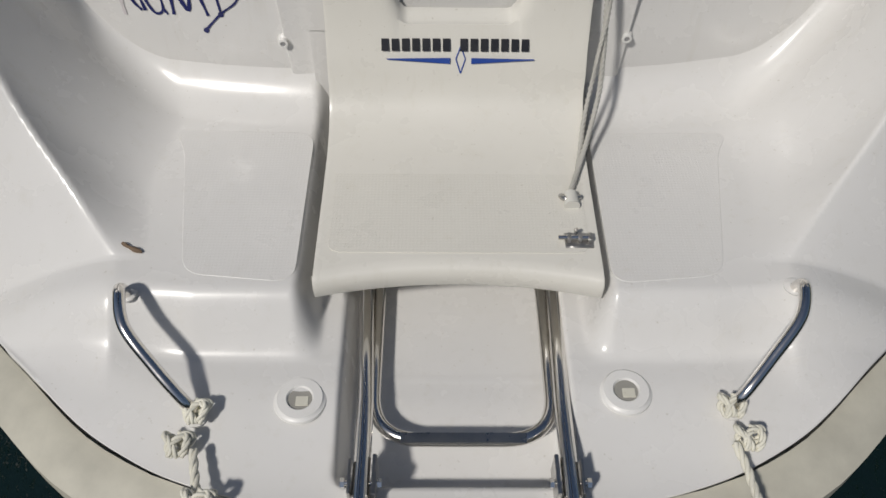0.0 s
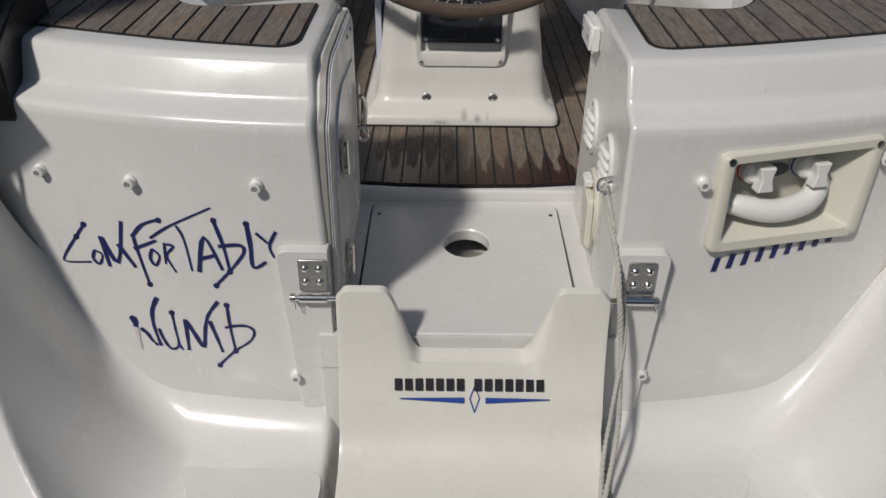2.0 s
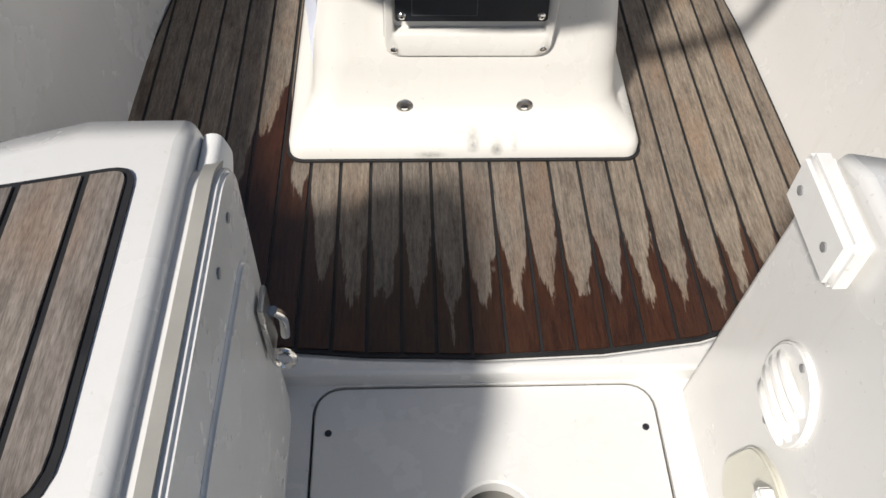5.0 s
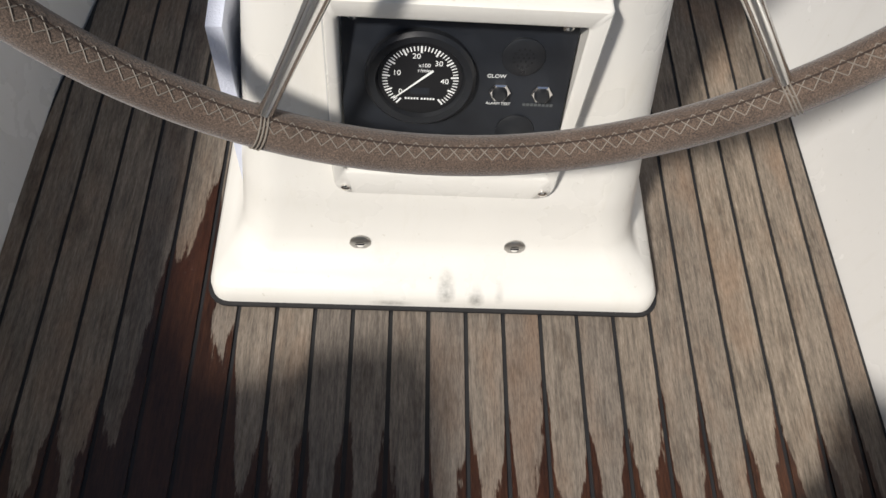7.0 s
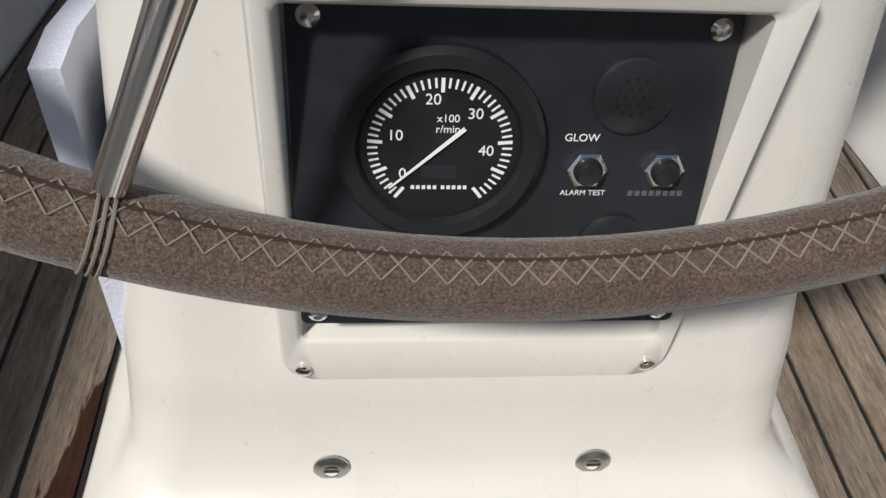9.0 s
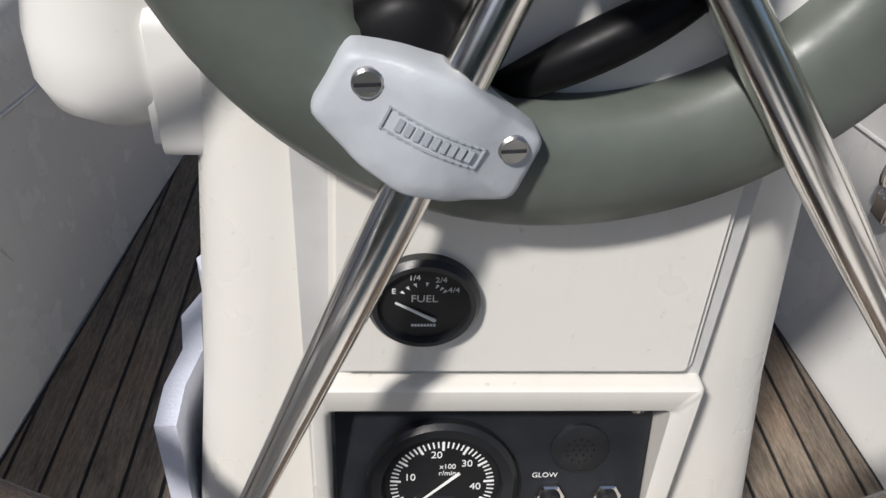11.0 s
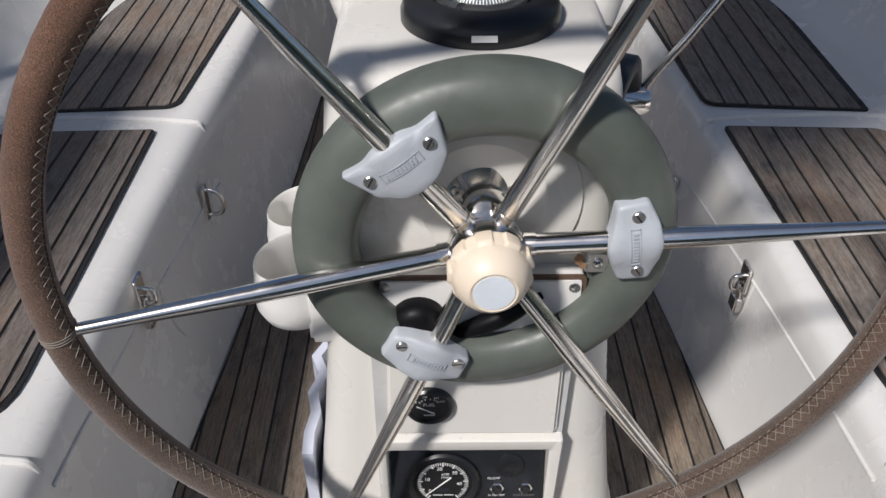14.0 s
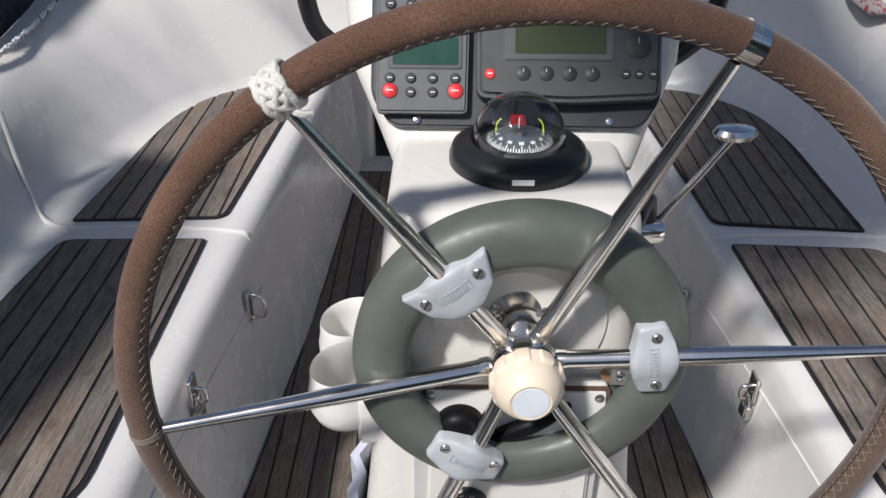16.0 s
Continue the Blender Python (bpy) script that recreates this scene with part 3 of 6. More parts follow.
def seat_block(name, side):
    rings = []
    for y in [-0.30 + 1.5 * k / 15 for k in range(15)] + [1.2 + 0.60 * k / 24 for k in range(25)] + [2.05]:
        f = front_x(y)
        foot = interp(y, [(-0.3, 0.486), (0.3, 0.474), (0.6, 0.450), (1.0, 0.41), (1.9, 0.37)])
        back = 0.885
        prof = [(foot, -0.03), (foot, 0.0), (foot + 0.006, 0.012), (f - 0.004, 0.33), (f, 0.365), (f + 0.010, 0.383), (f + 0.028, 0.391), (f + 0.05, 0.392), (back - 0.03, 0.396), (back + 0.01, 0.402), (back + 0.04, 0.425),
                (back + 0.07, 0.475), (back + 0.10, 0.54), (back + 0.13, 0.595), (back + 0.17, 0.622), (back + 0.25, 0.632), (back + 0.55, 0.62), (back + 0.55, -0.05)]
        # the coaming swings in to the cabin at the forward end
        swing = interp(y, [(0.9, 0.0), (1.25, 0.03), (1.42, 0.075), (1.55, 0.15), (1.64, 0.245), (1.70, 0.35), (1.74, 0.44), (1.80, 0.47)])
        prof = [(x - swing if i > 7 else x, z + (0.10 * smoothstep(1.1, 2.0, y) if i > 10 else 0)) for i, (x, z) in enumerate(prof)]
        # the backrest leans further out towards the cabin
        lean = 0.62 * smoothstep(0.85, 1.45, y)
        prof = [(x + lean * max(0, min(z, 0.74) - 0.44) if 9 < i < 17 else x, z) for i, (x, z) in enumerate(prof)]
        rings.append([(side * x, y, z) for x, z in prof])
    ob = finish(name, loft(B(), rings), GEL, sharp=40)
    return tagged(ob, "white gelcoat cockpit seat and coaming moulding", "cockpit seat", kind="structure")


seat_block("wall_port", -1)
seat_block("wall_starboard", 1)
for side, name in ((-1, "coaming_port"), (1, "coaming_starboard")):
    rings = []
    for k in range(9):
        y = -0.80 + 0.54 * k / 8
        z0 = 0.40
        b = 0.885 - 0.10 * smoothstep(-0.3, -0.8, y)
        prof = [(b - 0.06, 0.38), (b - 0.02, z0), (b + 0.02, 0.42), (b + 0.06, 0.475), (b + 0.10, 0.54), (b + 0.13, 0.595), (b + 0.17, 0.622), (b + 0.35, 0.63), (b + 0.5, 0.2)]
        rings.append([(side * x, y, 0.40 + (z - 0.40) * (0.25 + 0.75 * smoothstep(-0.8, -0.3, y)) if z > 0.4 else z) for x, z in prof])
    tagged(finish(name, loft(B(), rings), GEL, sharp=40), "white gelcoat coaming at the quarter", "coaming", kind="structure")
# recess and dark panel are unseen, added so the bulkhead throws back less light
bm = B()
prism(bm, [(-1.5, 2.02), (-0.33, 2.02), (-0.33, 3.6), (0.33, 3.6), (0.33, 2.02), (1.5, 2.02), (1.3, 5.5), (-1.3, 5.5)], -0.05, 1.05)
tagged(soften(finish("wall_cabin", bm, GEL), 0.02, 3), "white cabin bulkhead with an unseen recess added to cut bounced light", "bulkhead", kind="structure")
bm = B()
prism(bm, [(-0.325, 2.035), (0.325, 2.035), (0.325, 2.05), (-0.325, 2.05)], -0.05, 0.95)
tagged(finish("door_unseen_dark", bm, UNSEEN_DARK), "unseen dark panel added in the recess to cut bounce and reflections", "washboard", kind="structure")

# teak on the seats, each a fitted panel
def seat_teak(name, label, pts, radii, z, mat, pitch=0.043):
    t = thing(name, label, "teak panel", "teak seat panels")
    teak_panel(t, round_corners(pts, radii), z, mat, pitch, 0.0056)
    return t


Z_SEAT = 0.3945
seat_teak("seat_teak", "grey-brown teak panel on the port side seat", [(-0.872, 0.07), (-0.552, 0.062), (-0.553, 0.775), (-0.842, 0.765), (-0.865, 0.55)], [0.02, 0.09, 0.012, 0.03, 0.05], Z_SEAT, TEAK)
seat_teak("seat_teak", "sunlit grey-brown teak panel on the starboard side seat", [(0.53, 0.062), (0.872, 0.07), (0.85, 0.55), (0.80, 0.765), (0.503, 0.778)], [0.09, 0.02, 0.05, 0.03, 0.012], Z_SEAT, TEAK)
seat_teak("seat_teak", "sunlit tan teak panel on the forward port seat", [(-0.852, 0.838), (-0.535, 0.862), (-0.487, 1.66), (-0.62, 1.655), (-0.76, 1.53), (-0.81, 1.35)], [0.012, 0.03, 0.012, 0.08, 0.1, 0.1], Z_SEAT, TEAK)
seat_teak("seat_teak", "dark teak panel on the forward starboard seat", [(0.490, 0.862), (0.80, 0.832), (0.80, 1.30), (0.76, 1.50), (0.62, 1.64), (0.442, 1.655)], [0.03, 0.012, 0.1, 0.1, 0.08, 0.012], Z_SEAT, TEAK)
stern_pts = [(-0.90, -0.50), (-0.60, -0.592), (-0.45, -0.635), (-0.262, -0.667), (-0.262, -0.408), (-0.40, -0.438), (-0.49, -0.44), (-0.545, -0.37), (-0.548, 0.0), (-0.86, 0.0)]
stern_rad = [0.05, 0.1, 0.1, 0.05, 0.02, 0.05, 0.05, 0.05, 0.06, 0.02]
seat_teak("seat_teak", "grey teak panel round the port stern seat", stern_pts, stern_rad, 0.4125, TEAK)
seat_teak("seat_teak", "grey teak panel round the starboard stern seat", [(0.86, 0.0), (0.548, 0.0), (0.545, -0.36), (0.495, -0.425), (0.42, -0.43), (0.288, -0.395), (0.288, -0.66), (0.45, -0.628), (0.60, -0.588), (0.90, -0.50)][::-1], stern_rad, 0.4125, TEAK)
# seam mouldings between the seat lids
for side in (-1, 1):
    for y in (0.815, 0.03):
        bm = B()
        tube(bm, smooth_path([(side * (front_x(y) + 0.004), y, 0.30), (side * (front_x(y) + 0.008), y, 0.375), (side * (front_x(y) + 0.04), y, 0.3925), (side * 0.70, y + 0.01, 0.395), (side * 0.87, y + 0.0, 0.401), (side * 0.935, y + 0.05, 0.44), (side * 0.99, y + 0.12, 0.60)], 8), 0.0055, 8)
        tagged(finish("seat_seam", bm, GEL), "raised moulded seam between seat lids", "seam", "seat seams", "structure")


# ---- steering pedestal ----
def ring_at(z, half, front, back, r=0.03, seg=5, cx=CX * 0.3):
    return [(x + cx, y, z) for x, y in rounded(-half, half, front, back, min(r, half * 0.9), seg)]


def pedestal():
    p = thing("steering_pedestal", "cream gelcoat steering pedestal standing on the teak sole", "pedestal")
    bm = B()
    spec = [(0.0, 0.245, 0.0, 0.47, 0.02), (0.018, 0.245, 0.0, 0.47, 0.022), (0.028, 0.240, 0.006, 0.465, 0.025), (0.034, 0.228, 0.022, 0.45, 0.03), (0.044, 0.217, 0.040, 0.44, 0.035), (0.062, 0.212, 0.050, 0.43, 0.04),
            (0.11, 0.208, 0.058, 0.43, 0.045), (0.135, 0.206, 0.063, 0.43, 0.045), (0.165, 0.203, 0.0735, 0.43, 0.045), (0.35, 0.179, 0.084, 0.43, 0.045), (0.50, 0.163, 0.084, 0.43, 0.045), (0.62, 0.153, 0.083, 0.43, 0.045), (0.76, 0.145, 0.088, 0.43, 0.04),
            (0.815, 0.139, 0.094, 0.43, 0.035), (0.836, 0.134, 0.102, 0.43, 0.03), (0.842, 0.124, 0.120, 0.42, 0.03)]
    loft(bm, [ring_at(*s) for s in spec])
    part("column", bm, PEDESTAL, p, sharp=60)
    part("bedding", prism(B(), [(x + CX * 0.3, y) for x, y in rounded(-0.2495, 0.2495, -0.0045, 0.474, 0.024)], -0.001, 0.0035), CAULK, p, "black sealant bead round the base")
    # instrument head: a slanted box that widens upward
    rings = []
    for s, half, thick in ((-0.035, 0.148, 0.10), (0.02, 0.170, 0.12), (0.10, 0.205, 0.13), (0.22, 0.217, 0.13), (0.34, 0.220, 0.12), (0.37, 0.20, 0.10)):
        y, z = 0.282 + s * math.cos(radians(56.5)), 0.846 + s * math.sin(radians(56.5))
        ring = []
        for x, d in rounded(-half, half, 0.0, thick, 0.03):
            ring.append((x + CX, y + d * math.sin(radians(56.5)), z - d * math.cos(radians(56.5))))
        rings.append(ring)
    part("instrument_head", loft(B(), rings), CREAM, p, sharp=60)
    # raised cover that carries the fuel gauge, and the recessed frame below it
    bm = B()
    prism(bm, round_corners([(-0.091, 0.392), (0.109, 0.392), (0.1075, 0.63), (-0.083, 0.63)], 0.008), 0.062, 0.086, "y")
    part("gauge_cover", soften_bm(bm), CREAM, p)
    outer = round_corners([(-0.105, 0.134), (0.113, 0.134), (0.118, 0.386), (-0.102, 0.386)], [0.022, 0.022, 0.004, 0.004])
    inner = round_corners([(-0.0925, 0.1705), (0.1025, 0.1705), (0.1025, 0.3665), (-0.0925, 0.3665)], 0.004)
    bm = B()
    loft(bm, [[(x, y, z) for x, z in ring] for ring, y in ((outer, 0.076), (outer, 0.060), ([(x * 0.985 + 0.00006, 0.26 + (z - 0.26) * 0.985) for x, z in outer], 0.0575), ([(x * 1.03, 0.268 + (z - 0.268) * 1.03) for x, z in inner], 0.0575), (inner, 0.060), (inner, 0.092))], caps=False)
    part("access_panel", bm, CREAM, p, sharp=50)
    bm = B()
    edge = [(-0.1065, 0.1325), (0.1145, 0.1325), (0.1195, 0.62), (-0.1035, 0.62)]
    hole = [(-0.094, 0.169), (0.104, 0.169), (0.104, 0.368), (-0.094, 0.368)]
    loft(bm, [[(x, y, z) for x, z in ring] for ring, y in ((edge, 0.090), (edge, 0.0705), (hole, 0.0705), (hole, 0.092))], caps=False)
    part("panel_joint", bm, GROOVE, p, "grey joint round the panels")
    for x, z in ((-0.093, 0.146), (0.102, 0.147)):
        part("screw", lathe(B(), [(0.0045, 0), (0.0045, 0.002), (0.003, 0.003), (0.0001, 0.003)], facing_aft(x, 0.0575, z), 14), STEEL, p)
    for x in (-0.08, 0.086):
        b = part("bolt", lathe(B(), [(0.0115, 0), (0.0115, 0.0015), (0.0085, 0.003), (0.0055, 0.003), (0.005, 0.0015), (0.0001, 0.0015)], facing_aft(x, 0.0478, 0.057, 8), 20), DULL_STEEL, p)
        part("slot", placed(box(B(), -0.0045, 0.0045, -0.001, 0.001, 0.0026, 0.0034), facing_aft(x, 0.0478, 0.057, 8)), DARK_INK, b)
    # column flange plate and upper tool panel seen through the wheel
    part("dish", lathe(B(), [(0.098, -0.006), (0.096, 0.003), (0.062, 0.008), (0.058, 0.005), (0.0001, 0.005)], facing_aft(CX, 0.0865, 0.715, 4), 48), CREAM, p, "round moulded dish behind the wheel")
    bm = B()
    prism(bm, round_corners([(-0.095, 0.545), (0.121, 0.545), (0.118, 0.637), (-0.092, 0.637)], 0.006), 0.058, 0.085, "y")
    part("tool_panel", soften_bm(bm), PLASTIC, p)
    bm = B()
    prism(bm, round_corners([(-0.0965, 0.5435), (0.1224, 0.5435), (0.1194, 0.6384), (-0.0935, 0.6384)], 0.006), 0.0605, 0.0635, "y")
    part("tool_panel_joint", bm, RUST_DARK, p, "rust-stained joint round the tool panel")
    for x, z in ((-0.084, 0.627), (0.107, 0.626)):
        part("screw", lathe(B(), [(0.0055, 0), (0.0055, 0.002), (0.003, 0.003), (0.0001, 0.003)], facing_aft(x, 0.058, z), 14), DULL_STEEL, p)
    part("black_boss", lathe(B(), [(0.028, 0), (0.028, 0.010), (0.026, 0.018), (0.019, 0.024), (0.0001, 0.026)], facing_aft(-0.050, 0.058, 0.586), 28), PITCH_BLACK, p, "round black plastic boss")
    bm = B()
    tube(bm, smooth_path([(0.075, 0.060, 0.615), (0.045, 0.050, 0.600), (0.01, 0.050, 0.580), (-0.02, 0.060, 0.560)], 6), [0.005 + 0.006 * math.sin(math.pi * k / 18) for k in range(19)], 10)
    part("black_strap", bm, PITCH_BLACK, p)
    for x, z, w, h in ((0.108, 0.662, 0.0042, 0.007), (0.113, 0.654, 0.004, 0.004)):
        part("rust_mark", placed(prism(B(), [(w * math.cos(a) * (1 + 0.13 * math.sin(5 * a) + 0.1 * math.sin(9 * a + 1)), h * math.sin(a) * (1 + 0.12 * math.sin(4 * a))) for a in [k * math.pi / 14 for k in range(28)]], 0, 0.0005), facing_aft(x, 0.0576, z)), RUST, p, "brown rust stain")
    pl = part("bracket_plate", placed(soften_bm(box(B(), -0.011, 0.011, -0.012, 0.012, -0.02, 0.004), 0.001), facing_aft(0.126, 0.0576, 0.660)), DULL_STEEL, p, "small steel bracket plate")
    part("screw", lathe(B(), [(0.0055, 0.004), (0.0055, 0.006), (0.003, 0.0075), (0.0001, 0.0075)], facing_aft(0.126, 0.0576, 0.660), 14), STEEL, pl)
    return p


def soften_bm(bm, width=0.004):
    bmesh.ops.recalc_face_normals(bm, faces=bm.faces)
    edges = [e for e in bm.edges if len(e.link_faces) == 2 and e.calc_face_angle() > 0.9]
    bmesh.ops.bevel(bm, geom=edges, offset=width, segments=3, affect="EDGES", clamp_overlap=True)
    return bm


ped = pedestal()


# ---- engine panel ----
def engine_panel():
    p = thing("engine_panel", "black engine panel with rev counter and push buttons", "engine panel")
    y = 0.066
    bm = B()
    prism(bm, rounded(-0.0905, 0.1005, 0.198, 0.3645, 0.004), y, y + 0.008, "y")
    part("plate", bm, BLACK_PANEL, p)
    for x, z in ((-0.081, 0.355), (0.091, 0.353), (-0.082, 0.2055), (0.092, 0.2055)):
        part("screw", lathe(B(), [(0.005, 0), (0.005, 0.0015), (0.003, 0.003), (0.0001, 0.0025)], facing_aft(x, y, z), 14), STEEL, p)
    tx, tz, r = -0.0255, 0.2990, 0.0465
    g = part("rev_counter", lathe(B(), [(r, 0), (r, 0.006), (r - 0.003, 0.009), (0.0375, 0.0085), (0.0355, 0.004), (0.0001, 0.004)], facing_aft(tx, y, tz), 48), BLACK, p, "black rev counter with white scale")
    face = facing_aft(tx, y - 0.0042, tz)
    part("dial_face", lathe(B(), [(0.0355, -0.001), (0.0355, 0.0004), (0.0001, 0.0004)], face, 40), DIAL, g)
    bm = B()
    for k in range(0, 51):
        a = radians(232 - 284 * k / 50)
        big = k % 5 == 0
        r0, r1, w = (0.0255 if big else 0.0275), 0.032, (0.0008 if big else 0.0005)
        d, s = Vector((math.cos(a), math.sin(a), 0)), Vector((-math.sin(a), math.cos(a), 0))
        q = [d * r0 - s * w, d * r1 - s * w, d * r1 + s * w, d * r0 + s * w]
        low = [bm.verts.new(face @ (v + Vector((0, 0, 0.0006)))) for v in q]
        bm.faces.new(low)
    part("scale", bm, WHITE_INK, g, "white scale marks")
    for text, a, rr, size in (("0", 219, 0.021, 0.007), ("10", 165, 0.0205, 0.007), ("20", 100, 0.0225, 0.007), ("30", 47, 0.0215, 0.007), ("40", -5, 0.0205, 0.007)):
        writing("numeral", text, size, face @ Matrix.Translation((rr * math.cos(radians(a)), rr * math.sin(radians(a)), 0.0007)), WHITE_INK, g, 0.0001)
    writing("lettering", "x100", 0.005, face @ Matrix.Translation((0.003, 0.0135, 0.0007)), WHITE_INK, g, 0.0001)
    writing("lettering", "r/min", 0.005, face @ Matrix.Translation((0.003, 0.0085, 0.0007)), WHITE_INK, g, 0.0001)
    bm = B()
    for k in range(10):
        x = -0.0125 + 0.0025 * k + (0.0012 if k > 4 else 0)
        box(bm, x, x + 0.0016, -0.0208, -0.0191, 0.0005, 0.0009)
    part("maker_mark", placed(bm, face), WHITE_INK, g)
    part("hour_meter", placed(box(B(), -0.008, 0.008, -0.0155, -0.009, 0.0003, 0.0007), face), BLACK_PANEL, g)
    a = radians(222)
    d, s = Vector((math.cos(a), math.sin(a), 0)), Vector((-math.sin(a), math.cos(a), 0))
    bm = B()
    low = [face @ (d * t + s * w + Vector((0, 0, z))) for z in (0.0014, 0.0022) for t, w in ((0.030, -0.0003), (0.030, 0.0003), (-0.014, 0.0009), (-0.014, -0.0009))]
    loft(bm, [low[:4], low[4:]])
    part("needle", bm, WHITE_INK, g, "white needle at zero")
    # round sounder with its holes
    sd = part("sounder", lathe(B(), [(0.018, 0), (0.018, 0.0018), (0.016, 0.0026), (0.0001, 0.0026)], facing_aft(0.0585, y, 0.3225), 32), BLACK, p)
    bm = B()
    for ring, count in ((0.0, 1), (0.0042, 6), (0.0084, 12)):
        for k in range(count):
            a = 2 * math.pi * k / count
            lathe(bm, [(0.0009, 0), (0.0009, 0.0004), (0.0001, 0.0004)], facing_aft(0.0585 + ring * math.cos(a), y - 0.0026, 0.3225 + ring * math.sin(a)), 8)
    part("holes", bm, DIAL, sd)
    for x in (0.0425, 0.0785):
        n = part("button", lathe(B(), [(0.0095, 0), (0.0095, 0.0035), (0.0082, 0.0045), (0.0066, 0.0045)], facing_aft(x, y, 0.2872), 6), STEEL, p, "push button in a chrome hexagon nut")
        part("cap", lathe(B(), [(0.0066, 0), (0.0066, 0.006), (0.005, 0.0085), (0.0001, 0.009)], facing_aft(x, y, 0.2872), 20), BLACK, n)
    writing("lettering", "GLOW", 0.0052, facing_aft(0.0385, y - 0.0008, 0.3022), WHITE_INK, p, 0.0001)
    writing("lettering", "ALARM TEST", 0.0038, facing_aft(0.0425, y - 0.0008, 0.2742), WHITE_INK, p, 0.0001)
    bm = B()
    for k in range(8):
        box(bm, 0.064 + 0.0034 * k, 0.0664 + 0.0034 * k, y - 0.001, y - 0.0002, 0.2729, 0.2754)
    part("caption", bm, GREY_CASE_2, p)
    part("key_plug", lathe(B(), [(0.017, 0), (0.017, 0.0015), (0.012, 0.004), (0.0001, 0.004)], facing_aft(0.0605, y, 0.2455), 28), BLACK, p)
    bm = B()
    for q in ((-0.070, 0.012, 0.2295, 0.2305), (-0.070, 0.012, 0.2055, 0.2065), (-0.070, -0.069, 0.2055, 0.2305), (0.011, 0.012, 0.2055, 0.2305)):
        box(bm, q[0], q[1], y - 0.0008, y - 0.0001, q[2], q[3])
    part("label_frame", bm, GREY_CASE_2, p)
    # the panel leans back under the gauge cover
    lean = Matrix.Translation((0, 0.042, 0.172)) @ Matrix.Rotation(radians(-12), 4, "X") @ Matrix.Translation((0, -y, -0.172))
    for o in p.children_recursive:
        o.data.transform(lean)
    return p


engine_panel()


def fuel_gauge():
    y, x, z = 0.062, -0.041, 0.447
    g = thing("fuel_gauge", "round black fuel gauge with a white needle near empty", "gauge")
    part("bezel", lathe(B(), [(0.0285, 0), (0.0285, 0.005), (0.026, 0.008), (0.0235, 0.008), (0.022, 0.004), (0.0001, 0.004)], facing_aft(x, y, z), 44), BLACK, g)
    face = facing_aft(x, y - 0.0042, z)
    part("dial_face", lathe(B(), [(0.0225, -0.001), (0.0225, 0.0003), (0.0001, 0.0003)], face, 40), DIAL, g)
    writing("lettering", "FUEL", 0.0063, face @ Matrix.Translation((0, 0.0035, 0.0006)), WHITE_INK, g, 0.0001)
    for text, a in (("E", 152), ("1/4", 107), ("2/4", 62), ("4/4", 32)):
        writing("numeral", text, 0.0046, face @ Matrix.Translation((0.0185 * math.cos(radians(a)) * 0.93, 0.0175 * math.sin(radians(a)), 0.0006)), WHITE_INK, g, 0.0001)
    bm = B()
    for a in (145, 128, 110, 85, 62, 50, 40):
        t = radians(a)
        d, s = Vector((math.cos(t), math.sin(t), 0)), Vector((-math.sin(t), math.cos(t), 0))
        bm.faces.new([bm.verts.new(face @ (v + Vector((0, 0, 0.0007)))) for v in (d * 0.0115, d * 0.0142 - s * 0.0009, d * 0.0142 + s * 0.0009)])
    part("scale", bm, WHITE_INK, g)
    a = radians(150)
    d, s = Vector((math.cos(a), math.sin(a), 0)), Vector((-math.sin(a), math.cos(a), 0))
    c = Vector((0.006, -0.010, 0))
    rings = [[face @ (c + d * t + s * w + Vector((0, 0, h))) for t, w in ((0.0235, -0.0004), (0.0235, 0.0004), (0.0, 0.0010), (0.0, -0.0010))] for h in (0.0012, 0.002)]
    part("needle", loft(B(), rings), WHITE_INK, g)
    bm = B()
    for k in range(8):
        box(bm, -0.0062 + 0.0016 * k, -0.0050 + 0.0016 * k, -0.0145, -0.013, 0.0004, 0.0008)
    part("maker_mark", placed(bm, face), WHITE_INK, g)


fuel_gauge()


# ---- steering wheel ----
WX, WY, WZ, WR, WT = 0.0190, -0.003, 0.686, 0.397, 0.0165
WHEEL = Matrix.Translation((WX, WY, WZ)) @ Matrix.Rotation(radians(3.0), 4, "Z") @ Matrix.Rotation(radians(89.3), 4, "X")
SPOKES = [6.8, 67, 125.2, 185.6, 245.2, 305.4]
CLAMPS = (125.2, 6.8, 243.6)
HUB = -0.048   # depth of the spoke roots behind the rim


def on_wheel(angle, radius, out):
    return WHEEL @ Vector((radius * math.cos(radians(angle)), radius * math.sin(radians(angle)), out))


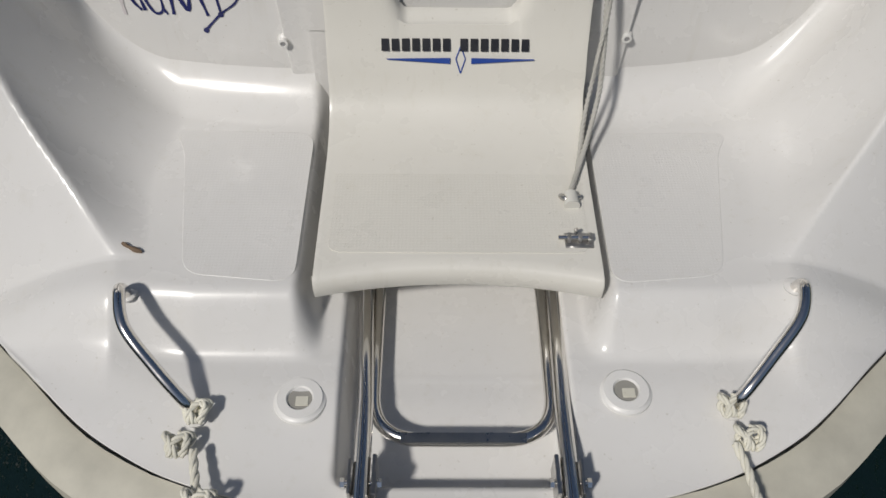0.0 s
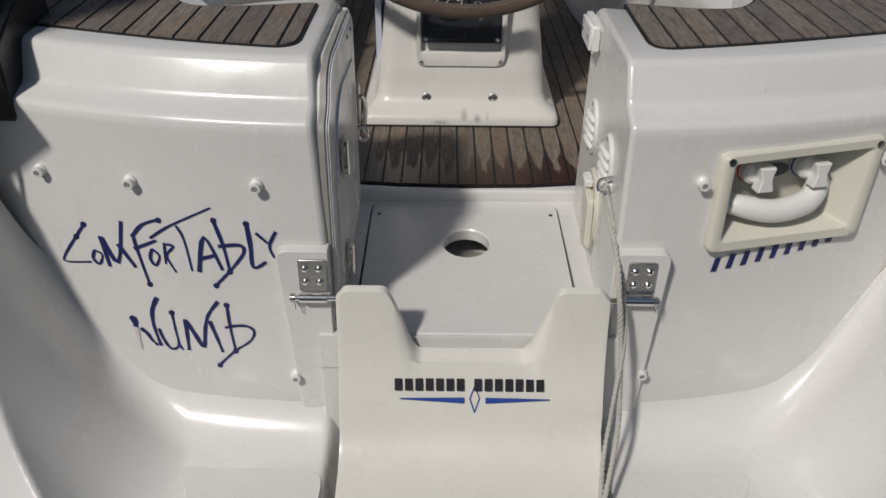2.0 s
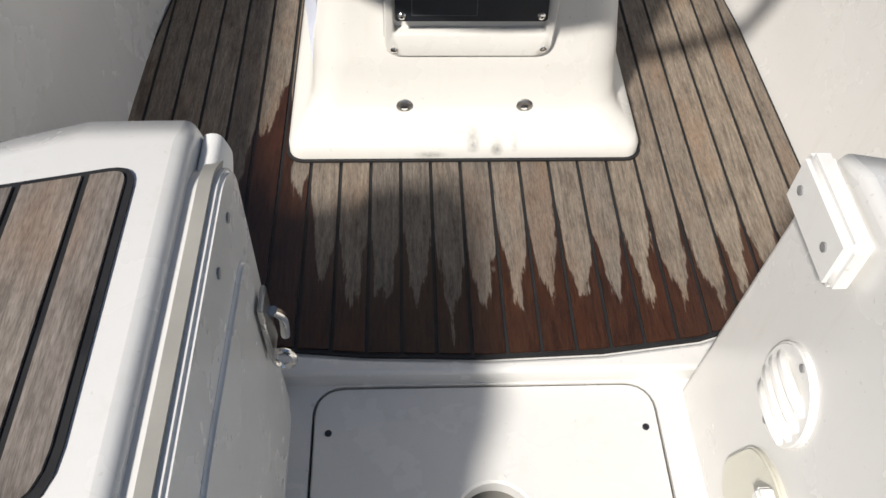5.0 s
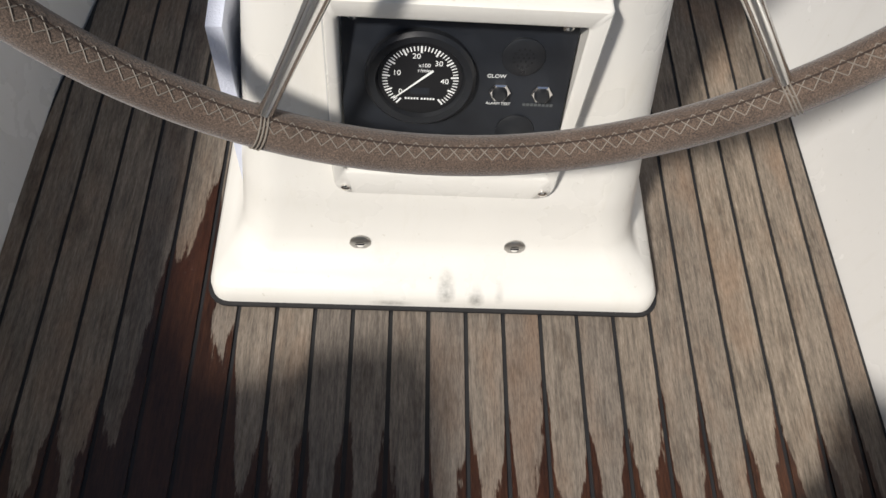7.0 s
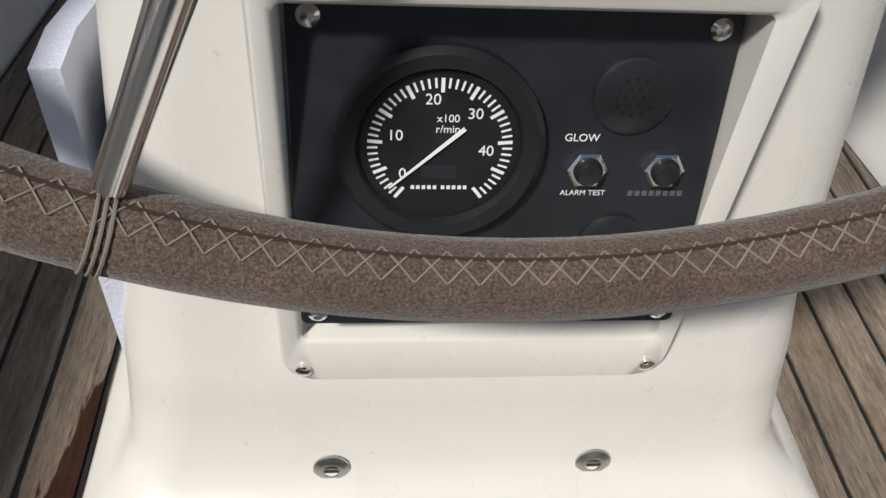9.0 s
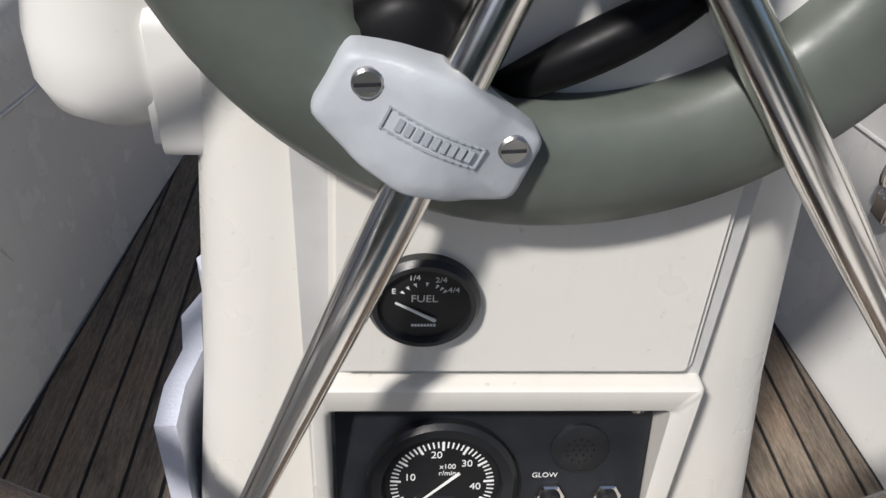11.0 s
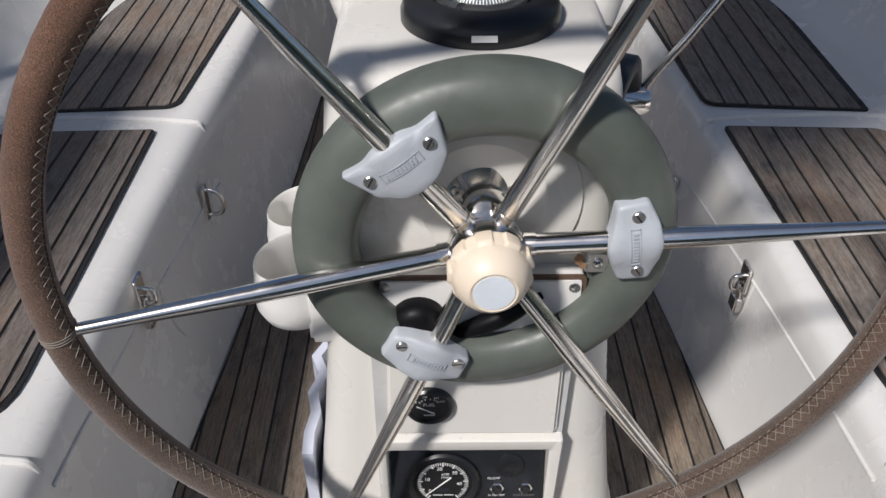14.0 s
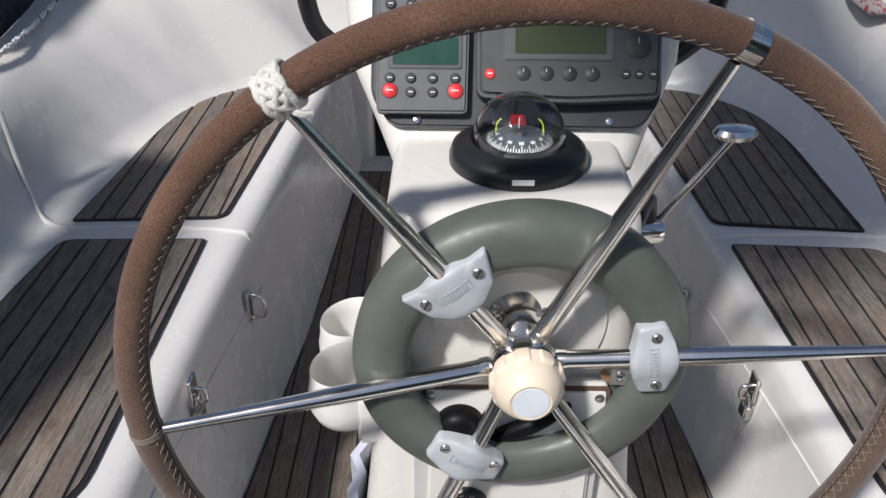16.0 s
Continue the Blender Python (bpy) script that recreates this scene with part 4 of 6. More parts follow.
def steering_wheel():
    w = thing("steering_wheel", "leather-wrapped six-spoke stainless steering wheel with autopilot ring", "steering wheel")
    n = 120
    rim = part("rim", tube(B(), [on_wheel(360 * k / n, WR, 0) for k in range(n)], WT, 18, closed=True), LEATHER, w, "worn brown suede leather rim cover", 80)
    bm = B()
    count = 200
    for k in range(count):
        a0 = 360 * k / count
        for a, b in ((a0, a0 + 1.75), (a0 + 1.75, a0)):
            pts = []
            for t in (0.0, 0.5, 1.0):
                ang = a + (b - a) * t
                phi = radians(8 + 42 * t)
                pts.append(on_wheel(ang, WR - (WT + 0.0004) * math.cos(phi), (WT + 0.0004) * math.sin(phi)))
            tube(bm, pts, 0.00045, 4)
    part("stitching", bm, THREAD, rim, "crossed waxed thread stitching")
    part("seam_line", tube(B(), [on_wheel(360 * k / n, WR - WT * math.cos(radians(16)) * 0.985, WT * math.sin(radians(16))) for k in range(n)], 0.0009, 6, closed=True), LEATHER_SEAM, rim)
    for a in SPOKES:
        bm = B()
        r = [0.0105 - 0.0045 * smoothstep(0.16, 0.385, 0.03 + 0.355 * k / 12) for k in range(13)]
        tube(bm, [on_wheel(a, 0.03 + (WR - 0.048) * k / 12, HUB * (1 - k / 12)) for k in range(13)], r, 14)
        part("spoke", bm, STEEL, w)
        bm = B()
        for j in range(3):
            tube(bm, [on_wheel(a - 0.4 + 0.4 * j + 0.25 * math.sin(q), WR + (WT + 0.0006) * math.cos(q), (WT + 0.0006) * math.sin(q)) for q in [2 * math.pi * k / 20 for k in range(20)]], 0.0007, 5, closed=True)
        part("lashing", bm, THREAD, rim)
        part("ferrule", tube(B(), [on_wheel(a, 0.036, HUB + 0.0005), on_wheel(a, 0.047, HUB + 0.002)], 0.0117, 16), STEEL, w)
    part("hub", lathe(B(), [(0.030, -0.070), (0.0355, -0.065), (0.037, -0.058), (0.037, -0.046), (0.0355, -0.0452), (0.0355, -0.0440), (0.037, -0.0432), (0.037, -0.033), (0.034, -0.028), (0.0001, -0.028)], WHEEL, 40), STEEL, w)
    part("shaft", lathe(B(), [(0.016, -0.090), (0.016, -0.06)], WHEEL, 24), STEEL, w)
    part("shaft_boss", lathe(B(), [(0.040, -0.092), (0.040, -0.086), (0.024, -0.083), (0.022, -0.064), (0.019, -0.060), (0.0001, -0.060)], WHEEL @ Matrix.Translation((0, 0.027, 0)), 32), STEEL, w, "polished steel column flange")
    for a in (30, 150, 270):
        part("screw", lathe(B(), [(0.0045, 0), (0.0045, 0.003), (0.0001, 0.004)], WHEEL @ Matrix.Translation((0.031 * math.cos(radians(a)), 0.027 + 0.033 * math.sin(radians(a)), -0.086)), 12), DULL_STEEL, w)
    # cream centre nut with finger hollows
    bm = B()
    rings = []
    for r, h, f in ((0.037, 0.052, 0.0), (0.0405, 0.054, 0.6), (0.0415, 0.057, 1.0), (0.0418, 0.071, 1.0), (0.0412, 0.0735, 1.0), (0.0385, 0.0755, 0.3), (0.0378, 0.078, 0.0), (0.0355, 0.086, 0.0), (0.031, 0.094, 0.0), (0.0265, 0.100, 0), (0.0225, 0.103, 0), (0.0218, 0.1022, 0), (0.0001, 0.1022, 0)):
        ring = []
        for k in range(144):
            a = 2 * math.pi * k / 144
            dip = 0.0030 * f * smoothstep(0.05, 0.3, math.cos(9 * a))
            ring.append(WHEEL @ Vector(((r - dip) * 0.965 * math.cos(a), (r - dip) * 0.965 * math.sin(a), h * 0.86 - 0.0715)))
        rings.append(ring)
    kn = part("centre_nut", loft(bm, rings), KNOB, w, "cream plastic wheel nut with finger grips", 55)
    part("sticker", lathe(B(), [(0.0190, 0.0160), (0.0190, 0.0173), (0.0001, 0.0173)], WHEEL, 36), LABEL, kn)
    # autopilot drive ring: a broad rounded annulus behind the spokes
    bm = B()
    sec = [(0.1235, -0.03), (0.1215, -0.005), (0.1235, 0.006), (0.130, 0.013), (0.142, 0.017), (0.160, 0.016), (0.175, 0.010), (0.1825, 0.0), (0.1845, -0.012), (0.1825, -0.03)]
    rings = [[WHEEL @ Vector((r * math.cos(2 * math.pi * k / 96), r * math.sin(2 * math.pi * k / 96), h - 0.052)) for r, h in sec] for k in range(96)]
    rings.append(rings[0])
    loft(bm, rings, caps=False)
    bmesh.ops.remove_doubles(bm, verts=bm.verts, dist=1e-6)
    ring = part("drive_ring", bm, RING, w, "grey-green plastic autopilot drive ring", 60)
    for a in CLAMPS:
        m = WHEEL @ Matrix.Rotation(radians(a - 90), 4, "Z") @ Matrix.Translation((0, 0.135, -0.044))
        shape = [(-0.051, 0.020), (-0.028, 0.018), (-0.014, 0.023), (0.014, 0.023), (0.028, 0.018), (0.051, 0.020), (0.037, -0.018), (0.019, -0.029), (0.0, -0.031), (-0.019, -0.029), (-0.037, -0.018)]
        if a != CLAMPS[0]:
            shape = [(-0.048, 0.015), (-0.024, 0.025), (0.0, 0.029), (0.024, 0.025), (0.048, 0.015), (0.0455, -0.016), (0.024, -0.023), (0.0, -0.027), (-0.024, -0.020), (-0.0455, -0.016)]
            shape = [(x * 0.94, y * 0.94) for x, y in shape]
        rings = []
        for h, s in ((0.002, 1.0), (0.014, 1.0), (0.0165, 0.97), (0.018, 0.91)):
            rings.append([m @ Vector((x * s, y * s, h + 0.0075 * max(0, 1 - (x / 0.03) ** 2) * (1 if h > 0.01 else 0) + 0.0)) for x, y in round_corners(shape, 0.005, 3)])
        bm = B()
        loft(bm, rings, caps=False)
        # crowned face, swelling over the spoke
        prev = rings[-1]
        inner_rings = [prev]
        for s in (0.75, 0.5, 0.25, 0.02):
            inner_rings.append([m @ Vector((x * s * 0.91, y * s * 0.91, 0.0185 + 0.0075 * max(0, 1 - (x * s * 0.91 / 0.03) ** 2))) for x, y in round_corners(shape, 0.005, 3)])
        loft(bm, inner_rings, caps=False)
        bmesh.ops.remove_doubles(bm, verts=bm.verts, dist=1e-5)
        cl = part("spoke_clamp", bm, CLAMP, ring, "scuffed pale grey clamp over a spoke", 40)
    for a in CLAMPS:
        m = WHEEL @ Matrix.Rotation(radians(a - 90), 4, "Z") @ Matrix.Translation((0, 0.135, -0.044))
        up = -0.008 if a == CLAMPS[2] else 0.003
        for x in (-0.031, 0.031):
            part("clamp_screw", lathe(B(), [(0.006, 0.017), (0.006, 0.0205), (0.005, 0.0215), (0.0001, 0.0215)], m @ Matrix.Translation((x, up, 0)), 18), DULL_STEEL, ring)
            part("screw_slot", placed(box(B(), -0.005, 0.005, -0.0007, 0.0007, 0.021, 0.0219), m @ Matrix.Translation((x, up, 0)) @ Matrix.Rotation(0.5, 4, "Z")), DARK_INK, ring)
        bm = B()
        def crown(x):
            return 0.0185 + 0.0075 * max(0, 1 - (x / 0.03) ** 2)

        for k in range(12):
            x0, x1 = -0.0205 + 0.0041 * k * 10 / 12, -0.0205 + 0.0041 * (k + 1) * 10 / 12
            for y0, y1 in ((-0.0048, -0.0040), (0.0040, 0.0048)):
                box(bm, x0, x1, y0, y1, 0.017, min(crown(x0), crown(x1)) + 0.0009)
        for x0 in (-0.0205, 0.0197):
            box(bm, x0, x0 + 0.0008, -0.0048, 0.0048, 0.017, crown(x0) + 0.0009)
        for k in range(9):
            x0 = -0.0165 + 0.0037 * k
            box(bm, x0, x0 + 0.0024, -0.0025, 0.0025, 0.017, crown(x0 + 0.0012) + 0.0010)
        part("maker_plate", placed(bm, m), CLAMP_MARK, ring)
    # bright band and rope turk's head on the rim
    part("band", tube(B(), [on_wheel(65.3, WR, 0), on_wheel(67.9, WR, 0)], WT + 0.0012, 24), STEEL, w)
    bm = B()
    for k in range(3):
        pts = []
        for i in range(110):
            t = i / 109
            ang = 124.5 + 1.7 * math.sin(2 * math.pi * (4 * t) + k * 2.09)
            phi = 2 * math.pi * 3 * t + k * 0.7
            rr = WT + 0.0020 + 0.0010 * math.sin(14 * math.pi * t + k)
            pts.append(on_wheel(ang, WR + rr * math.cos(phi), rr * math.sin(phi)))
        tube(bm, pts, 0.0034, 7)
    tube(bm, [on_wheel(a, WR, 0) for a in (122.8, 123.4, 124.5, 125.6, 126.2)], [WT + 0.0004, WT + 0.0018, WT + 0.0024, WT + 0.0018, WT + 0.0004], 20)
    part("rope_knot", bm, ROPE, w, "white cord turk's head knot marking midships", 80)
    part("cord_end", tube(B(), smooth_path([on_wheel(124.2, WR - 0.018, 0.012), on_wheel(123.5, WR - 0.024, 0.012), on_wheel(122.7, WR - 0.029, 0.008)], 4), 0.0034, 7), ROPE, w)
    return w


steering_wheel()


# ---- compass ----
def compass():
    c = thing("compass", "black bulkhead compass with a clear dome and white card", "compass")
    x, y, z = CX, 0.222, 0.8425
    bm = B()
    lathe(bm, [(0.080, 0), (0.080, 0.010), (0.077, 0.018), (0.066, 0.026), (0.056, 0.028), (0.054, 0.022), (0.0001, 0.016)], pose(x, y, z), 56)
    part("base", bm, BLACK, c)
    part("card", lathe(B(), [(0.0001, 0.030), (0.038, 0.026), (0.039, 0.028), (0.030, 0.034), (0.0001, 0.036)], pose(x, y - 0.006, z), 48), CARD, c, "grey compass card with white marks")
    bm = B()
    for k in range(72):
        a = 2 * math.pi * k / 72
        r0 = 0.031 if k % 3 == 0 else 0.034
        d, s = Vector((math.cos(a), math.sin(a), 0)), Vector((-math.sin(a), math.cos(a), 0))
        bm.faces.new([bm.verts.new(Vector((x, y - 0.006, z)) + d * r + s * w + Vector((0, 0, 0.0365 - 0.0085 * (r - 0.028) / 0.011))) for r, w in ((r0, -0.0006), (0.0385, -0.0006), (0.0385, 0.0006), (r0, 0.0006))])
    part("card_scale", bm, WHITE_INK, c)
    bm = B()
    for k in range(12):
        a = 2 * math.pi * k / 12
        for j in (-1, 0, 1):
            t = a + 0.075 * j
            d, s = Vector((math.cos(t), math.sin(t), 0)), Vector((-math.sin(t), math.cos(t), 0))
            bm.faces.new([bm.verts.new(Vector((x, y - 0.006, z)) + d * r + s * w + Vector((0, 0, 0.0372 - 0.006 * (r - 0.022) / 0.011))) for r, w in ((0.024, -0.0008), (0.0285, -0.0008), (0.0285, 0.0008), (0.024, 0.0008))])
    part("card_numerals", bm, WHITE_INK, c)
    part("card_skirt", lathe(B(), [(0.0385, 0.029), (0.0465, 0.0245), (0.0455, 0.0225), (0.038, 0.026)], pose(x, y - 0.006, z), 48), DULL_STEEL, c, "silvered skirt round the card")
    part("pivot", lathe(B(), [(0.008, 0.034), (0.007, 0.040), (0.0001, 0.042)], pose(x, y - 0.006, z), 20), DULL_STEEL, c)
    for dx in (-0.027, 0.027):
        part("lubber_line", tube(B(), smooth_path([(x + dx, y - 0.002, z + 0.032), (x + dx * 0.97, y + 0.002, z + 0.044), (x + dx * 0.78, y + 0.004, z + 0.050)], 4), 0.0008, 6), plain_lime, c)
    part("lubber_line", tube(B(), [(x, y + 0.012, z + 0.03), (x, y + 0.012, z + 0.048)], 0.0006, 6), WHITE_INK, c)
    part("red_block", prism(B(), rounded(-0.009, 0.009, 0.030, 0.043, 0.003), y + 0.024, y + 0.033, "y"), DARK_RED, c).location = (x, 0, z)
    part("hood", prism(B(), [(0.030 * math.cos(a), 0.030 + 0.034 * math.sin(a)) for a in [math.pi * k / 12 for k in range(13)]], y + 0.034, y + 0.040, "y"), BLACK, c, "black hood inside the dome").location = (x, 0, z)
    bm = B()
    lathe(bm, [(0.0535, 0.020), (0.0535, 0.030), (0.050, 0.048), (0.041, 0.064), (0.028, 0.074), (0.014, 0.0785), (0.0001, 0.0795), (0.0001, 0.0783), (0.0138, 0.0773), (0.0275, 0.0728), (0.0402, 0.063), (0.049, 0.0472), (0.0524, 0.030), (0.0524, 0.020)], pose(x, y, z), 48)
    d = part("dome", bm, DOME, c, "clear smoky dome")
    d.visible_shadow = False
    part("label_plate", placed(box(B(), -0.012, 0.012, -0.003, 0.003, 0, 0.0012), facing_aft(x, y - 0.0788, z + 0.0105, 10)), WHITE_INK, c)


CARD = plain("compass_card", (0.06, 0.075, 0.09), 0.4)
DARK_RED = plain("dark_red", (0.22, 0.008, 0.012), 0.5)
plain_lime = plain("lime_wire", (0.45, 0.60, 0.05), 0.4)
compass()


# ---- instruments on the head ----
TILT = 90 - 56.5
FACE = facing_aft(CX, 0.282, 0.846, TILT)


def key(parent, m, x, y, r, mat, h=0.012, oval=1.0):
    bm = B()
    lathe(bm, [(r, h - 0.003), (r, h + 0.002), (r * 0.8, h + 0.0032), (0.0001, h + 0.0036)], m @ Matrix.Translation((x, y, 0)) @ Matrix.Diagonal((oval, 1, 1, 1)), 18)
    k = part("key", bm, mat, parent)
    bar = B()
    if r > 0.008 and mat is BUTTON:
        box(bar, x - 0.0003, x + 0.0003, y + r * 0.15, y + r * 0.6, h + 0.003, h + 0.0037)
    else:
        box(bar, x - r * 0.45, x + r * 0.45, y - 0.0006, y + 0.0006, h + 0.003, h + 0.0039)
    part("key_mark", placed(bar, m), WHITE_INK, k)
    part("key_rim", lathe(B(), [(r * 1.02, h - 0.002), (r * 1.18, h - 0.0015), (r * 1.18, h + 0.0008), (r * 1.04, h + 0.0008)], m @ Matrix.Translation((x, y, 0)) @ Matrix.Diagonal((oval, 1, 1, 1)), 18), GREY_BASE, k)
    return k


def instrument_plate():
    p = thing("instrument_plate", "dark grey moulded plate carrying the instruments", "mounting plate")
    bm = B()
    prism(bm, round_corners([(-0.150, 0.008), (0.152, 0.008), (0.176, 0.045), (0.176, 0.272), (-0.176, 0.272), (-0.176, 0.045)], 0.015), 0.0015, 0.012)
    part("plate", placed(soften_bm(bm, 0.003), FACE), GREY_BASE, p)
    for x in (-0.119, 0.113):
        part("screw", lathe(B(), [(0.0045, 0.012), (0.0045, 0.0145), (0.0001, 0.0155)], FACE @ Matrix.Translation((x, 0.0165, 0)), 14), STEEL, p)


def autopilot_display(y0, top):
    h = thing("autopilot_display", "grey autopilot control head with green display and keys", "marine instrument", "instruments on the helm")
    m = FACE @ Matrix.Translation((-0.1115, y0, 0.012))
    body = part("case", placed(soften_bm(prism(B(), round_corners([(-0.056, 0), (0.052, 0), (0.054, 0.110), (-0.056, 0.110)], 0.007), 0, 0.017), 0.003), m), GREY_CASE_2, h)
    part("bezel", placed(soften_bm(prism(B(), rounded(-0.043, 0.046, 0.052, 0.100, 0.004), 0.015, 0.0186), 0.001), m), GREY_CASE, body)
    part("display", placed(prism(B(), rounded(-0.037, 0.041, 0.057, 0.090, 0.002), 0.0165, 0.0192), m), LCD, body)
    for y, xs in ((0.041, (-0.040, -0.015, 0.011, 0.038)), (0.024, (-0.015, 0.011))):
        for x in xs:
            key(h, m, x, y, 0.0058, BUTTON, 0.0165)
    for x in (-0.040, 0.038):
        key(h, m, x, 0.026, 0.0088, RED, 0.0165)
    bm = B()
    for k in range(9):
        box(bm, 0.020 + 0.0026 * k, 0.0216 + 0.0026 * k, 0.0935, 0.0955, 0.0185, 0.0191)
    part("caption", placed(bm, m), WHITE_INK, body)
    bm = B()
    for k in range(6):
        box(bm, -0.045 + 0.0038 * k, -0.0422 + 0.0038 * k, 0.1035, 0.1065, 0.0168, 0.0174)
    part("maker_mark", placed(bm, m), WHITE_INK, body)


def plotter():
    h = thing("chart_plotter", "grey chart plotter with olive screen and round keypad", "marine instrument", "instruments on the helm")
    m = FACE @ Matrix.Translation((0.060, 0.036, 0.012))
    body = part("case", placed(soften_bm(prism(B(), round_corners([(-0.108, 0.004), (0.0, -0.002), (0.108, 0.004), (0.112, 0.17), (-0.110, 0.17)], [0.012, 0.02, 0.012, 0.01, 0.01]), 0, 0.030), 0.006), m), GREY_CASE, h)
    part("screen_surround", placed(soften_bm(prism(B(), rounded(-0.078, 0.052, 0.046, 0.162, 0.004), 0.027, 0.0325), 0.0015), m), GREY_CASE_2, body)
    part("screen", placed(prism(B(), rounded(-0.064, 0.043, 0.054, 0.155, 0.002), 0.030, 0.0331), m), LCD_2, body)
    key(h, m, -0.093, 0.030, 0.0062, RED, 0.029)
    for x in (-0.054, -0.027, 0.000, 0.027):
        key(h, m, x, 0.031, 0.0088, BUTTON, 0.029)
    for x in (0.066, 0.082, 0.098):
        key(h, m, x, 0.031, 0.0055, BUTTON, 0.029)
    key(h, m, 0.081, 0.065, 0.0155, BUTTON, 0.029)
    key(h, m, 0.066, 0.103, 0.0075, BUTTON, 0.029)
    for y in (0.098, 0.109):
        key(h, m, 0.091, y, 0.0070, BUTTON, 0.029, 1.2)
    key(h, m, -0.093, 0.105, 0.0070, BUTTON, 0.029, 1.2)


instrument_plate()
autopilot_display(0.022, True)


def upper_display():
    h = thing("depth_display", "grey square instrument with small keys above the autopilot", "marine instrument", "instruments on the helm")
    m = FACE @ Matrix.Translation((-0.1115, 0.138, 0.012))
    body = part("case", placed(soften_bm(prism(B(), rounded(-0.056, 0.053, 0, 0.108, 0.007), 0, 0.017), 0.003), m), GREY_CASE_2, h)
    for x in (-0.040, -0.015, 0.011, 0.038):
        key(h, m, x, 0.014, 0.0062, BUTTON, 0.0165)
    part("display", placed(prism(B(), rounded(-0.040, 0.040, 0.03, 0.095, 0.003), 0.0165, 0.019), m), LCD, body)


upper_display()
plotter()

# ---- throttle lever ----
t = thing("throttle_lever", "chrome throttle lever with oval knob on the pedestal side", "throttle")
# almond-shaped plate on the flank of the pedestal, with the slot that the lever runs in
flank = Matrix.Translation((0.166, 0.215, 0.70)) @ Matrix.Rotation(radians(-27), 4, "Z")
almond = round_corners([(-0.055, 0.055), (-0.02, 0.085), (0.03, 0.098), (0.062, 0.04), (0.066, -0.02), (0.045, -0.068), (0.005, -0.085), (-0.03, -0.05)], 0.02, 4)
slot = [(y * 0.78 + 0.002, z * 0.80) for y, z in almond]
bm = B()
loft(bm, [[flank @ Vector((d, y, z)) for y, z in ring] for ring, d in ((almond, -0.05), (almond, 0.004), ([(y * 0.96, z * 0.97) for y, z in almond], 0.007), ([(y * 1.04, z * 1.03) for y, z in slot], 0.007), (slot, 0.004), (slot, -0.025))], caps=False)
part("housing", bm, GREY_BASE, t, "dark grey lever housing", 50)
part("slot", placed(prism(B(), slot, -0.026, -0.022, "x"), flank), PITCH_BLACK, t)
part("boss", lathe(B(), [(0.018, 0), (0.018, 0.035), (0.014, 0.042), (0.0001, 0.043)], pose(0.165, 0.262, 0.727, 0, 90, 0), 24), STEEL, t)
part("arm", tube(B(), smooth_path([(0.200, 0.262, 0.722), (0.203, 0.263, 0.745), (0.24, 0.265, 0.80), (0.273, 0.266, 0.852)], 6), [0.010, 0.010, 0.009, 0.008, 0.0072, 0.0066, 0.006, 0.0055, 0.005, 0.005, 0.005, 0.005, 0.0048, 0.0046, 0.0045, 0.0045, 0.0045, 0.0045, 0.0045], 12), STEEL, t)
part("knob", lathe(B(), [(0.003, -0.004), (0.020, 0.0), (0.024, 0.006), (0.020, 0.012), (0.0001, 0.015)], pose(0.276, 0.267, 0.854) @ Matrix.Diagonal((1.15, 0.75, 1, 1)), 28), STEEL, t)

# ---- cup holders, towel and guard rail on the pedestal ----
c = thing("cup_holder", "white plastic double cup holder fixed to the pedestal side", "cup holder")
for y in (0.252, 0.153):
    rings = []
    for r, h in ((0.012, -0.004), (0.030, -0.001), (0.043, 0.008), (0.049, 0.022), (0.049, 0.045), (0.046, 0.068), (0.0455, 0.080), (0.0445, 0.083), (0.0425, 0.080), (0.043, 0.060), (0.042, 0.016), (0.01, 0.010)):
        rings.append([(-0.1935 + r * math.cos(q) * 0.98, y + r * math.sin(q), 0.510 + h + 0.006 * math.cos(q) * (h > 0.06)) for q in [2 * math.pi * k / 36 for k in range(36)]])
    part("cup", loft(B(), rings), PLASTIC, c, "deep white pocket with a thin lip", 60)
bm = B()
prism(bm, round_corners([(0.105, 0.500), (0.128, 0.497), (0.140, 0.520), (0.30, 0.520), (0.30, 0.575), (0.105, 0.575)], 0.010), -0.176, -0.140, "x")
part("bracket", soften_bm(bm, 0.005), PLASTIC, c)
bm = B()
loft(bm, [[(-0.192 - 0.012 * math.sin(3 * k) + 0.0, 0.10 + 0.035 * k, z) for k in range(7)] + [(-0.206 - 0.012 * math.sin(3 * k), 0.10 + 0.035 * k, z) for k in reversed(range(7))] for z in (0.075, 0.16, 0.24, 0.31)])
tagged(finish("towel", bm, TOWEL, sharp=80), "pale blue cloth hanging by the pedestal side", "towel")
g = thing("pedestal_guard", "dark tubular guard rail behind the instrument head", "guard rail")
for s in (-1, 1):
    part("rail", tube(B(), smooth_path([(CX + s * 0.17, 0.45, 0.86), (CX + s * 0.235, 0.44, 0.905), (CX + s * 0.268, 0.44, 0.96), (CX + s * 0.272, 0.45, 1.12), (CX + s * 0.22, 0.47, 1.24), (CX, 0.48, 1.27)], 6), 0.0125, 14), BLACK, g)
    part("socket", tube(B(), [(CX + s * 0.16, 0.45, 0.855), (CX + s * 0.20, 0.446, 0.88)], 0.0145, 14), STEEL, g)


# ---- swing-down boarding gate ----
GX0, GX1 = -0.205, 0.236
GC = (GX0 + GX1) / 2


def gate_top(x):
    u = abs(x - GC)
    return 0.080 - 0.125 * smoothstep(0.145, 0.085, u) - 0.018 * smoothstep(0.200, 0.2205, u) ** 2


